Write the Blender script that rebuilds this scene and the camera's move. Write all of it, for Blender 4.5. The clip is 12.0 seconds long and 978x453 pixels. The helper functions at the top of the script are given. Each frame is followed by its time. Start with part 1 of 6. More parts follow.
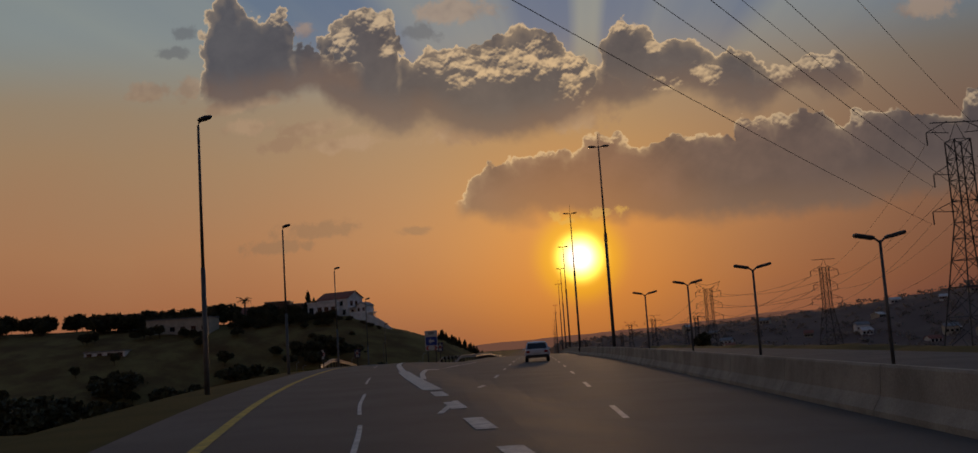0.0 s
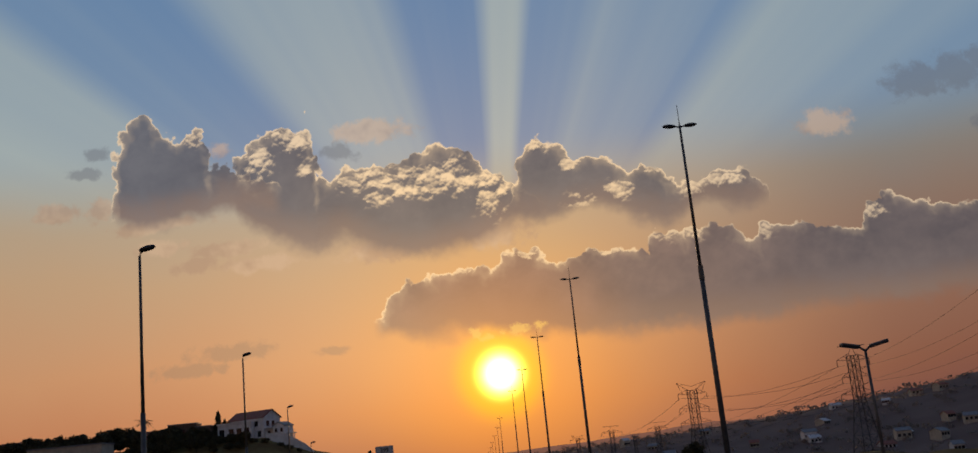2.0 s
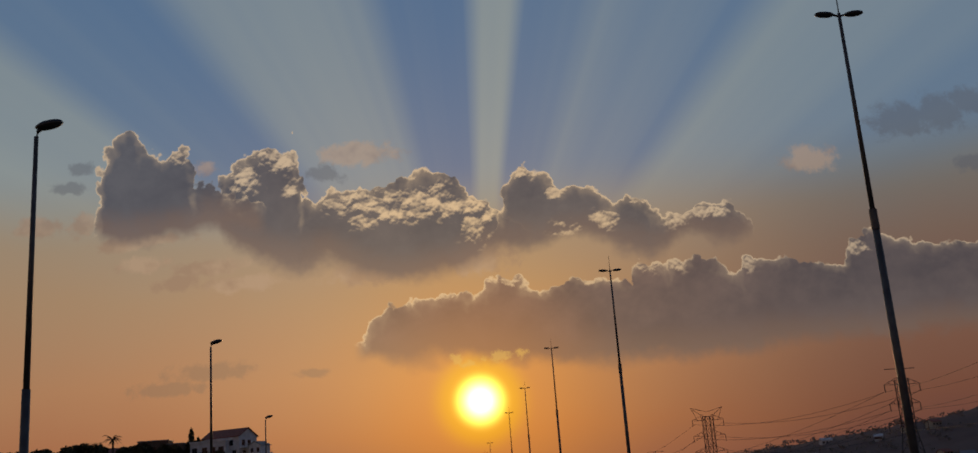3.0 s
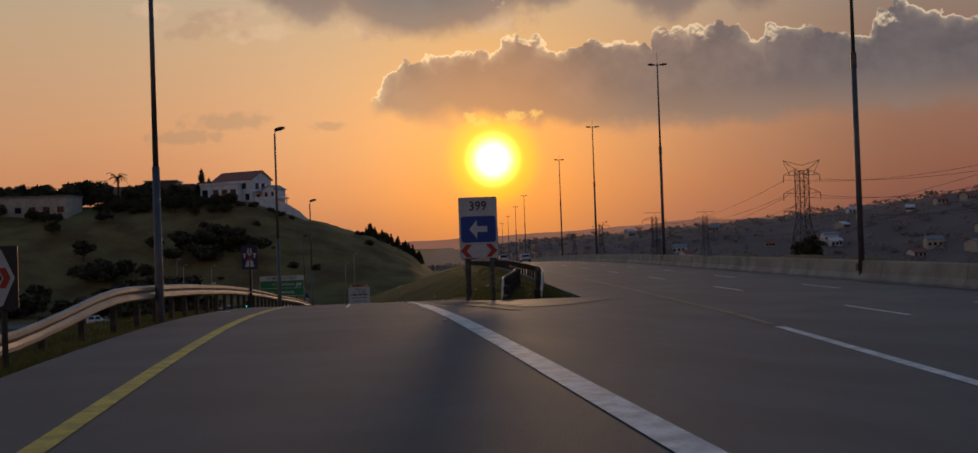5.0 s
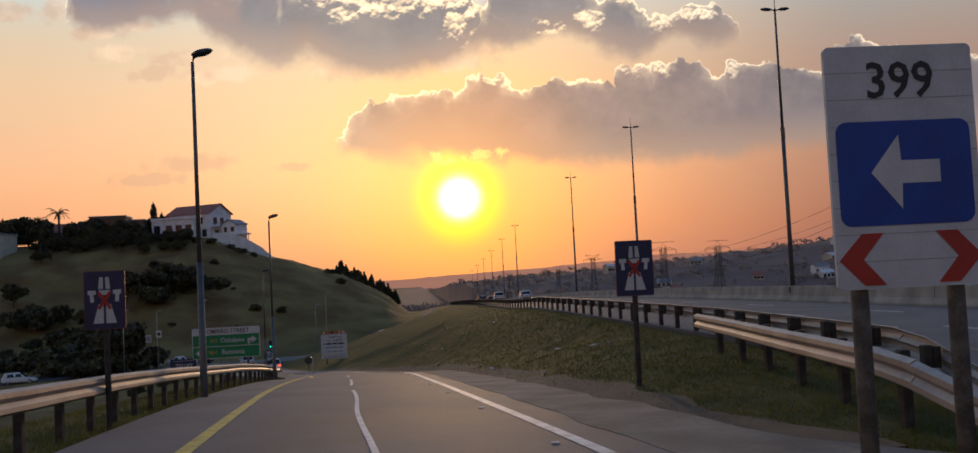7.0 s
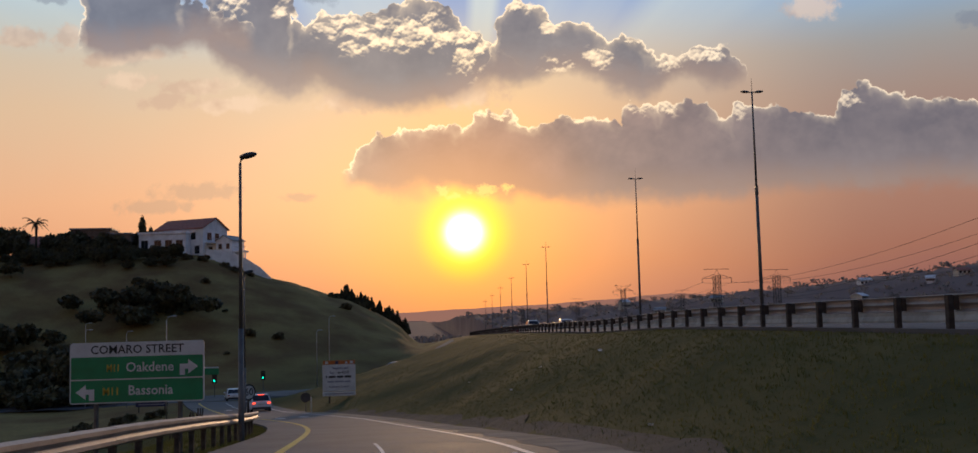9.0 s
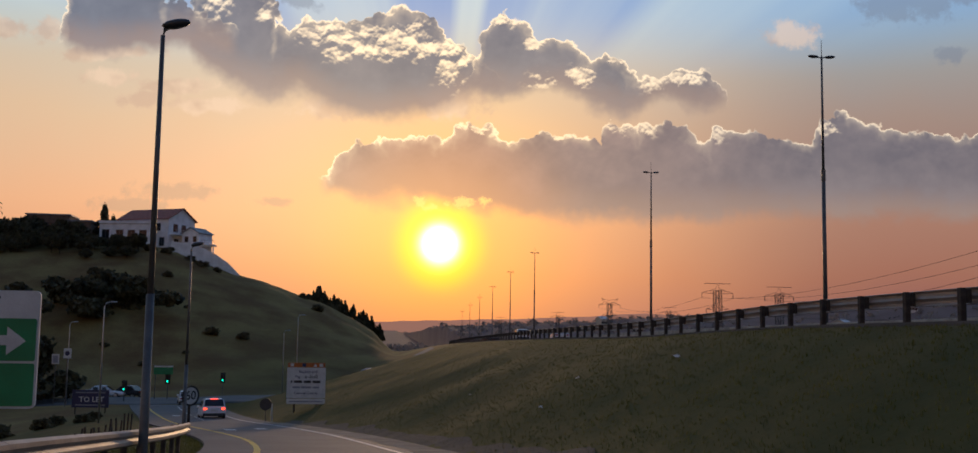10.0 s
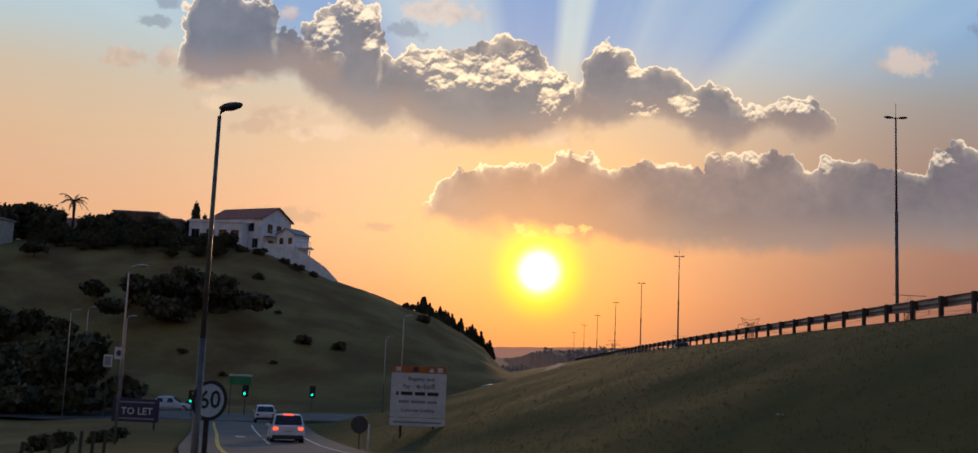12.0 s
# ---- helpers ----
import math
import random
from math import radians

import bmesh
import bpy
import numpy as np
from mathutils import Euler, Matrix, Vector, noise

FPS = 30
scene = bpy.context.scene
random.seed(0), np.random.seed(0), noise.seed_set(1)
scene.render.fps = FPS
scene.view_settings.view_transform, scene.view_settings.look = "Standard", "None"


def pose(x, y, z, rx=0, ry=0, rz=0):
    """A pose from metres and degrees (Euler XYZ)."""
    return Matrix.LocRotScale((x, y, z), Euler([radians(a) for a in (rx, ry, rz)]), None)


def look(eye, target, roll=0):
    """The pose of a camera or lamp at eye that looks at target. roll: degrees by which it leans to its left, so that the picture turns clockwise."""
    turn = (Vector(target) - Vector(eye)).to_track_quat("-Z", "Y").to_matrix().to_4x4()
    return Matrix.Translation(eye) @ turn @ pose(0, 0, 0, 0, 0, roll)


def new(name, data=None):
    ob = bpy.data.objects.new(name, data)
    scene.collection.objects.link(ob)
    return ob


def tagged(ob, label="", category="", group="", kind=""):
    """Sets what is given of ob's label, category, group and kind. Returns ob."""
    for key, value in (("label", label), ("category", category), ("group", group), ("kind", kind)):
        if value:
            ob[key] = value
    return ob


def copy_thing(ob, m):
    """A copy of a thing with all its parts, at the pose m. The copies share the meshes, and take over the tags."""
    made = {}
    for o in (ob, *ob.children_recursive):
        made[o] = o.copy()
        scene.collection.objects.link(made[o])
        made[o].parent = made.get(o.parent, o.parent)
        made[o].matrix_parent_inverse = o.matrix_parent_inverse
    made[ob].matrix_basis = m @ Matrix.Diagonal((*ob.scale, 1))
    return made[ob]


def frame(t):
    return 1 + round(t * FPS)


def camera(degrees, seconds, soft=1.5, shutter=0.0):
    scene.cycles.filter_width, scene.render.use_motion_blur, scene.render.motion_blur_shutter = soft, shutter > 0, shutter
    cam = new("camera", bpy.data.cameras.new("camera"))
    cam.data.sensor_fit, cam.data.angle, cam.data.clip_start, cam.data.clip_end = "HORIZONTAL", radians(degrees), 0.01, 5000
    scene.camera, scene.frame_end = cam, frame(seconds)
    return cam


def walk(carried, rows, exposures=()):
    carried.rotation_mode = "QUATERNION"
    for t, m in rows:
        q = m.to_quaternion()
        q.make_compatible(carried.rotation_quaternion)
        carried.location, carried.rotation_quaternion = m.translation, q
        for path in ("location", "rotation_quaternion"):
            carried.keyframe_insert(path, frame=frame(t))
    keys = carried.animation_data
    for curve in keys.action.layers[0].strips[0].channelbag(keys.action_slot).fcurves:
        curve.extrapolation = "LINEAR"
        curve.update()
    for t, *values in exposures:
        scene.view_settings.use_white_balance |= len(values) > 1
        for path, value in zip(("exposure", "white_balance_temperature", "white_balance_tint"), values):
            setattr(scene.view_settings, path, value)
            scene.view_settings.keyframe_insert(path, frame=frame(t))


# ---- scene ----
cam = camera(51.6, 12.0, soft=1.5)
PATH = [
    (0, pose(0.000, 0.000, 1.498, 96.645, 3.809, 2.587)),
    (0.5, pose(-1.477, 7.412, 1.544, 98.612, 2.989, 1.404)),
    (1, pose(-2.842, 14.890, 1.603, 99.116, 5.621, 0.322)),
    (1.3, pose(-3.614, 19.313, 1.640, 102.838, 6.551, -1.475)),
    (1.5, pose(-4.129, 22.221, 1.664, 98.344, 5.027, -2.221)),
    (2, pose(-5.388, 29.384, 1.719, 102.901, 5.597, -1.766)),
    (2.5, pose(-6.579, 36.403, 1.760, 104.423, 5.291, -4.251)),
    (3, pose(-7.647, 43.109, 1.800, 104.289, 4.170, -3.012)),
    (3.2, pose(-8.048, 45.799, 1.813, 103.247, 4.441, -1.155)),
    (4.8, pose(-11.121, 66.579, 1.862, 94.606, 2.381, -0.597)),
    (5, pose(-11.468, 69.106, 1.857, 90.759, 1.981, -2.490)),
    (5.5, pose(-12.288, 75.326, 1.831, 91.177, 1.676, -5.260)),
    (6, pose(-13.012, 81.505, 1.782, 88.925, 1.637, -6.335)),
    (6.5, pose(-13.708, 87.771, 1.700, 88.168, 1.209, -3.575)),
    (7, pose(-14.412, 94.009, 1.537, 92.844, 2.893, -4.326)),
    (7.2, pose(-14.686, 96.498, 1.454, 94.145, 2.994, -3.349)),
    (8.8, pose(-16.513, 115.884, 0.398, 94.790, 2.151, -4.712)),
    (9, pose(-16.699, 118.286, 0.243, 94.855, 1.462, -4.162)),
    (9.5, pose(-17.102, 124.315, -0.166, 94.119, 0.864, -5.989)),
    (10, pose(-17.521, 130.384, -0.594, 95.593, -0.920, -5.748)),
    (10.5, pose(-18.005, 136.580, -1.053, 94.802, -1.181, -4.138)),
    (11, pose(-18.568, 142.710, -1.552, 93.353, -1.048, -3.029)),
    (11.5, pose(-19.253, 148.774, -2.078, 95.778, -0.994, -0.451)),
    (12, pose(-20.061, 154.907, -2.616, 96.973, -2.379, -0.226)),
]
EXPOSURES = [(0, -1.25, 7000, 12), (0.5, -0.68, 6700, 10), (1.0, -0.75, 6700, 11), (1.5, -0.9, 6800, 12), (2.0, -0.65, 6700, 11), (2.5, -1.05, 6700, 12), (3.2, -1.17, 6700, 12),
             (4.8, -0.65, 6700, 11), (5.0, -0.5, 6600, 10), (5.4, 0.2, 6400, 8), (7.2, 0.2, 6200, 8), (8.8, 0.0, 6000, 9), (12, 0.0, 6050, 9)]
walk(cam, PATH, EXPOSURES)

# ---- sky: hazy sunset with two banks of cumulus and rays above them ----
SUN_YAW, SUN_ELEVATION = 2.873, 4.54
SUN_DIR = Vector((0.0500, 0.9956, 0.0792))
SUN_RIGHT = Vector((0.9987, -0.0501, 0.0))
SUN_UP = Vector((-0.0040, -0.0791, 0.9969))


class Graph:
    """Small helper that writes math nodes into one node tree."""

    def __init__(self, tree):
        self.tree = tree

    def add(self, kind, **settings):
        node = self.tree.nodes.new(kind)
        for key, value in settings.items():
            setattr(node, key, value)
        return node

    def put(self, value, socket):
        if isinstance(value, bpy.types.NodeSocket):
            self.tree.links.new(value, socket)
        else:
            socket.default_value = value

    def math(self, op, a, b=0.0, c=0.0, clamp=False):
        node = self.add("ShaderNodeMath", operation=op, use_clamp=clamp)
        for i, value in enumerate((a, b, c)):
            self.put(value, node.inputs[i])
        return node.outputs[0]

    def vec(self, op, a, b=(0, 0, 0), out=0):
        node = self.add("ShaderNodeVectorMath", operation=op)
        self.put(a, node.inputs[0])
        if op == "SCALE":
            self.put(b, node.inputs["Scale"])
        elif op not in ("LENGTH", "NORMALIZE"):
            self.put(b, node.inputs[1])
        return node.outputs["Value"] if op in ("LENGTH", "DOT_PRODUCT") else node.outputs[0]

    def join(self, x, y, z=0.0):
        node = self.add("ShaderNodeCombineXYZ")
        for i, value in enumerate((x, y, z)):
            self.put(value, node.inputs[i])
        return node.outputs[0]

    def step(self, x, lo, hi, a=0.0, b=1.0):
        node = self.add("ShaderNodeMapRange", interpolation_type="SMOOTHSTEP")
        for i, value in enumerate((x, lo, hi, a, b)):
            self.put(value, node.inputs[i])
        return node.outputs[0]

    def noise(self, vector, scale, detail=4.0, rough=0.55, out=0):
        node = self.add("ShaderNodeTexNoise")
        self.put(vector, node.inputs["Vector"])
        node.inputs["Scale"].default_value = scale
        node.inputs["Detail"].default_value = detail
        node.inputs["Roughness"].default_value = rough
        return node.outputs[out]

    def voronoi(self, vector, scale, smooth=0.6):
        node = self.add("ShaderNodeTexVoronoi", feature="SMOOTH_F1")
        self.put(vector, node.inputs["Vector"])
        node.inputs["Scale"].default_value = scale
        node.inputs["Smoothness"].default_value = smooth
        return node.outputs["Distance"]

    def ramp(self, x, stops):
        node = self.add("ShaderNodeValToRGB")
        self.put(x, node.inputs[0])
        ramp = node.color_ramp
        ramp.elements[0].position, ramp.elements[0].color = stops[0][0], (*stops[0][1], 1)
        ramp.elements[1].position, ramp.elements[1].color = stops[-1][0], (*stops[-1][1], 1)
        for at, colour in stops[1:-1]:
            ramp.elements.new(at).color = (*colour, 1)
        return node.outputs[0]

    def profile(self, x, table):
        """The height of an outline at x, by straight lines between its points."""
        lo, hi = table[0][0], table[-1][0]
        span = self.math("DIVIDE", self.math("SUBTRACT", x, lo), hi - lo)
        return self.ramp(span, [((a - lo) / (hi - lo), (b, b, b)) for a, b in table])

    def mix(self, fac, a, b, mode="MIX"):
        node = self.add("ShaderNodeMix", data_type="RGBA", blend_type=mode)
        self.put(fac, node.inputs[0])
        for value, socket in ((a, node.inputs[6]), (b, node.inputs[7])):
            self.put((*value, 1) if isinstance(value, tuple) else value, socket)
        return node.outputs[2]


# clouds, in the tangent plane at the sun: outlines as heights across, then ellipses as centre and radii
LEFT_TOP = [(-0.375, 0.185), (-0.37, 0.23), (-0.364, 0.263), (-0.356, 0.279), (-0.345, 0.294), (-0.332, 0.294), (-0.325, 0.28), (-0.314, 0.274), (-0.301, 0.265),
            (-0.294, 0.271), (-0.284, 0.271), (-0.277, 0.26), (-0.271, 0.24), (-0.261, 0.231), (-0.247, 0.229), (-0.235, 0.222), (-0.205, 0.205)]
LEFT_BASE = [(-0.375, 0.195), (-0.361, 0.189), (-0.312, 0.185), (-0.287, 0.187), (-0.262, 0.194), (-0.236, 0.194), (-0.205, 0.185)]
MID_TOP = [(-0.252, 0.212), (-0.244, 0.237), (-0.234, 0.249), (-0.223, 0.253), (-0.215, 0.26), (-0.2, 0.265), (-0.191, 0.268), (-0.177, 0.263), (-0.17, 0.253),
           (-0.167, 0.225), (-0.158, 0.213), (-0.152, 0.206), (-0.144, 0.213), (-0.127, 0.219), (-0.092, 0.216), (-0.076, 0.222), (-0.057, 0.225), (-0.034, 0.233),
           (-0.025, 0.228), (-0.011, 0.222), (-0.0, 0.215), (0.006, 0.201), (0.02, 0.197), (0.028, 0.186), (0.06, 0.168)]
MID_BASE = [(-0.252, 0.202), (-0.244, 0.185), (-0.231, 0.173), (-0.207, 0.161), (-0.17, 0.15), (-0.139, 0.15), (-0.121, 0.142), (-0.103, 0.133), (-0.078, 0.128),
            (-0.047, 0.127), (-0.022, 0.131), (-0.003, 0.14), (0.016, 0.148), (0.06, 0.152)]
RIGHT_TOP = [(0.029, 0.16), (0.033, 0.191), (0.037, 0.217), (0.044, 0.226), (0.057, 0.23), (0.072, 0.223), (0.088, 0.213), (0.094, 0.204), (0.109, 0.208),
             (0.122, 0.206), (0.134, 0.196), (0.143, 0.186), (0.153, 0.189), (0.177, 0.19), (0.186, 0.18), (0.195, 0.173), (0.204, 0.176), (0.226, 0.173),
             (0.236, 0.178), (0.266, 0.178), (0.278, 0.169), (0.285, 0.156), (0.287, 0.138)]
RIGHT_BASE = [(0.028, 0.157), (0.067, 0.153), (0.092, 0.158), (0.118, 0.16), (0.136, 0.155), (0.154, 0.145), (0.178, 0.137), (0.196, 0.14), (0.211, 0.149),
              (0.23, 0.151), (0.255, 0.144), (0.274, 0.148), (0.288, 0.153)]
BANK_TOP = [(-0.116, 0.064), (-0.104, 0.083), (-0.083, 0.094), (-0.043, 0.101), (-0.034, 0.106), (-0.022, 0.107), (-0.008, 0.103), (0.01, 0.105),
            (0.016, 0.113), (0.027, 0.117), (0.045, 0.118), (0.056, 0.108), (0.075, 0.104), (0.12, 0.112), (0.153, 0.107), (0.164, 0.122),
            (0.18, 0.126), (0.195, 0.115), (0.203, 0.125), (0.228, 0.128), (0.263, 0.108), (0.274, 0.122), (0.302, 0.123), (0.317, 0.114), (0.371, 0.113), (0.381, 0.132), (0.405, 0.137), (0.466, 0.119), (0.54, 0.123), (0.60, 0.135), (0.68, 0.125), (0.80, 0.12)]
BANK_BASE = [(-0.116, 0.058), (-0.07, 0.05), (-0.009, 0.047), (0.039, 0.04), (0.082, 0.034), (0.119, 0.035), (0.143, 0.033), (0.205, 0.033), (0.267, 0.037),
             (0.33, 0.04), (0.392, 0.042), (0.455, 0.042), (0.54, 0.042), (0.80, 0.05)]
# patches where thin cloud lets the light through
LACE = [(-0.285, 0.266, 0.0136, 0.0086), (-0.223, 0.235, 0.0148, 0.0197), (-0.19, 0.255, 0.0234, 0.0136), (-0.176, 0.233, 0.0086, 0.016), (-0.115, 0.205, 0.0321, 0.0123), (-0.106, 0.185, 0.0185, 0.0086),
        (-0.068, 0.199, 0.0462, 0.0197), (-0.027, 0.201, 0.0277, 0.0173), (0.009, 0.18, 0.0197, 0.0222), (0.061, 0.224, 0.0222, 0.0074), (0.089, 0.203, 0.0111, 0.0086), (0.097, 0.164, 0.0148, 0.0099),
        (0.136, 0.171, 0.0148, 0.0111), (0.21, 0.168, 0.0173, 0.0099), (0.176, 0.188, 0.0148, 0.0043), (0.245, 0.169, 0.0222, 0.0074)]
BANK_LACE = [(0.177, 0.121, 0.016, 0.0086), (0.203, 0.121, 0.0111, 0.0086), (0.276, 0.114, 0.0099, 0.0074), (0.386, 0.125, 0.0148, 0.0111), (0.036, 0.115, 0.0247, 0.0055), (-0.03, 0.105, 0.016, 0.0043),
             (0.118, 0.109, 0.0136, 0.0037)]
SPARK = [(-0.023, 0.042, 0.0086, 0.0062), (-0.009, 0.036, 0.0099, 0.0055), (0.021, 0.042, 0.0185, 0.0074), (0.038, 0.044, 0.0099, 0.0074)]
# small ragged clouds
PALE_WISPS = [(0.352, 0.217, 0.024, 0.0123), (-0.431, 0.201, 0.0197, 0.0099), (-0.387, 0.202, 0.0123, 0.0105), (-0.324, 0.179, 0.0432, 0.0062), (-0.328, 0.157, 0.0247, 0.0074), (-0.263, 0.149, 0.0339, 0.0074), (-0.291, 0.135, 0.0185, 0.0086),
              (-0.227, 0.131, 0.0339, 0.0074), (-0.262, 0.252, 0.0099, 0.0074), (-0.106, 0.256, 0.037, 0.0111), (0.01, 0.142, 0.0308, 0.0173), (-0.103, 0.131, 0.037, 0.0086)]
DARK_WISPS = [(-0.387, 0.26, 0.0111, 0.0062), (-0.399, 0.241, 0.016, 0.0062), (-0.26, 0.047, 0.037, 0.008), (-0.302, 0.034, 0.0339, 0.0074), (-0.163, 0.039, 0.0148, 0.0043), (0.447, 0.253, 0.0271, 0.016), (0.487, 0.257, 0.0308, 0.0173), (0.521, 0.268, 0.0247, 0.0123), (0.514, 0.203, 0.0136, 0.0086), (-0.141, 0.239, 0.0185, 0.0086)]


def blobs(g, p, shapes):
    """Largest of 1 - (distance from the middle of each ellipse in radii)."""
    best = None
    for cu, cv, ru, rv in shapes:
        d = g.vec("LENGTH", g.vec("MULTIPLY", g.vec("SUBTRACT", p, (cu, cv, 0)), (1 / ru, 1 / rv, 0)))
        best = d if best is None else g.math("MINIMUM", best, d)
    return g.math("SUBTRACT", 1.0, best)


def make_sky():
    world = bpy.data.worlds.new("sky")
    scene.world = world
    world.use_nodes = True
    tree = world.node_tree
    tree.nodes.clear()
    g = Graph(tree)
    d = g.add("ShaderNodeTexCoord").outputs["Generated"]
    ahead = g.vec("DOT_PRODUCT", d, tuple(SUN_DIR))
    safe = g.math("MAXIMUM", ahead, 0.15)
    u = g.math("DIVIDE", g.vec("DOT_PRODUCT", d, tuple(SUN_RIGHT)), safe)
    v = g.math("DIVIDE", g.vec("DOT_PRODUCT", d, tuple(SUN_UP)), safe)
    p = g.join(u, v)
    r = g.vec("LENGTH", p)
    z = g.add("ShaderNodeSeparateXYZ")
    g.put(d, z.inputs[0])
    height = z.outputs[2]
    front = g.step(ahead, 0.2, 0.75)

    # clear air: orange haze low down, pale yellow, then blue
    wob = g.math("MULTIPLY_ADD", g.noise(p, 5.0, 3.0), 0.05, -0.025)
    air = g.ramp(g.math("ADD", height, wob), [
        (0.0, (0.60, 0.232, 0.155)), (0.05, (0.77, 0.300, 0.150)), (0.11, (0.84, 0.410, 0.205)), (0.19, (0.75, 0.490, 0.285)),
        (0.27, (0.60, 0.54, 0.41)), (0.35, (0.44, 0.50, 0.52)), (0.46, (0.24, 0.36, 0.54)), (0.7, (0.14, 0.23, 0.42)), (1.0, (0.10, 0.17, 0.34))])
    side = g.math("MULTIPLY", g.step(u, 0.04, 0.42), g.step(height, 0.34, 0.16))
    air = g.mix(side, air, g.mix(1.0, air, (0.475, 0.48, 0.64), "MULTIPLY"))
    cool = g.math("MULTIPLY", g.step(u, 0.18, 0.42), g.step(height, 0.17, 0.27))
    air = g.mix(cool, air, g.mix(1.0, air, (0.72, 0.86, 1.0), "MULTIPLY"))
    away = g.step(ahead, -0.2, 0.8)
    air = g.mix(away, g.mix(1.0, air, (0.62, 0.60, 0.62), "MULTIPLY"), air)
    # rays: light and shade fan out from the sun above the upper clouds
    turn = g.math("ARCTAN2", u, g.math("MAXIMUM", v, 0.001))
    turn = g.math("ADD", g.math("DIVIDE", turn, math.pi), 0.5)
    beam = g.ramp(turn, [(at, (k, k, k)) for at, k in (
        (0.16, 0.75), (0.215, 0.62), (0.235, 0.10), (0.295, 0.02), (0.318, 0.50), (0.375, 0.62), (0.425, 0.50), (0.448, 0.05), (0.508, 0.0),
        (0.522, 0.80), (0.546, 0.78), (0.558, 0.10), (0.60, 0.16), (0.622, 0.42), (0.655, 0.22), (0.685, 0.30), (0.705, 0.10), (0.735, 0.62),
        (0.79, 0.45), (0.84, 0.2))])
    beam = g.math("ADD", beam, g.math("MULTIPLY_ADD", g.noise(g.join(g.math("MULTIPLY", turn, 34.0), 0.0), 1.0, 2.0), 0.3, -0.15))
    lit = g.math("MULTIPLY", g.step(height, 0.23, 0.31), g.step(r, 1.3, 0.6))
    lit = g.math("MULTIPLY", lit, g.step(g.math("ABSOLUTE", u), 0.95, 0.55))
    rays = g.mix(beam, (0.165, 0.34, 0.62), (0.62, 0.73, 0.69))
    air = g.mix(g.math("MULTIPLY", g.math("MULTIPLY", lit, front), 0.88), air, rays)

    # glow of the low sun
    def bell(width, power=2.0):
        return g.math("EXPONENT", g.math("MULTIPLY", g.math("POWER", g.math("DIVIDE", r, width), power), -1.0))

    air = g.mix(bell(0.042, 5.0), air, g.mix(1.0, air, (1.0, 1.0, 0.0), "MULTIPLY"))
    air = g.mix(g.math("MULTIPLY", bell(0.13), 0.55), air, g.mix(1.0, air, (1.0, 0.95, 0.15), "MULTIPLY"))
    wide = g.vec("SCALE", (0.50, 0.14, 0.0), bell(0.10))
    wide = g.vec("ADD", wide, g.vec("SCALE", (0.24, 0.075, 0.0), bell(0.26)))
    halo = g.vec("ADD", g.vec("SCALE", (0.55, 0.42, 0.0), bell(0.042, 5.0)), g.vec("SCALE", (2.6, 2.6, 0.0), bell(0.0240, 6.0)))
    core = g.vec("SCALE", (0.6, 0.8, 4.6), bell(0.0138, 2.1))
    glow = g.vec("SCALE", g.vec("ADD", wide, g.vec("ADD", halo, core)), g.step(ahead, 0.3, 0.6))
    sky = g.vec("ADD", air, glow)

    # cauliflower relief shared by all the clouds
    warp = g.vec("SUBTRACT", g.noise(p, 34.0, 4.0, 0.6, out=1), (0.5, 0.5, 0.5))
    warp2 = g.vec("SUBTRACT", g.noise(p, 9.0, 2.0, 0.5, out=1), (0.5, 0.5, 0.5))
    q = g.vec("ADD", p, g.vec("ADD", g.vec("SCALE", warp, 0.011), g.vec("SCALE", warp2, 0.010)))
    large, middle, small = g.voronoi(q, 52.0, 0.15), g.voronoi(q, 110.0, 0.15), g.voronoi(q, 240.0, 0.2)
    billow = g.math("MULTIPLY_ADD", large, -0.0130, g.math("MULTIPLY_ADD", middle, -0.0070, g.math("MULTIPLY_ADD", small, -0.0028, 0.0135)))

    def lean(field, scale, smooth, far):
        return g.math("SUBTRACT", g.voronoi(g.vec("ADD", q, (-0.15 * far, far, 0.0)), scale, smooth), field)
    bulge = g.math("ADD", g.math("MULTIPLY", lean(large, 52.0, 0.15, 0.006), 0.8), g.math("MULTIPLY", lean(middle, 110.0, 0.15, 0.003), 0.7))
    bulge = g.math("MULTIPLY_ADD", lean(small, 240.0, 0.2, 0.0014), 0.5, bulge)
    broad = g.noise(p, 13.0, 4.0, 0.6)
    patchy = g.noise(p, 24.0, 3.0, 0.6)
    parts = g.add("ShaderNodeSeparateXYZ")
    g.put(q, parts.inputs[0])
    qu, qv = parts.outputs[0], parts.outputs[1]

    def mist(back, shapes, shade, opacity, ragged):
        """Torn scraps with soft edges."""
        field = g.math("ADD", blobs(g, q, shapes), g.math("MULTIPLY_ADD", g.noise(q, 55.0, 5.0, 0.65), ragged, -0.5 * ragged))
        return g.mix(g.math("MULTIPLY", g.math("MULTIPLY", g.step(field, -0.42, 0.40), opacity), front), back, shade)

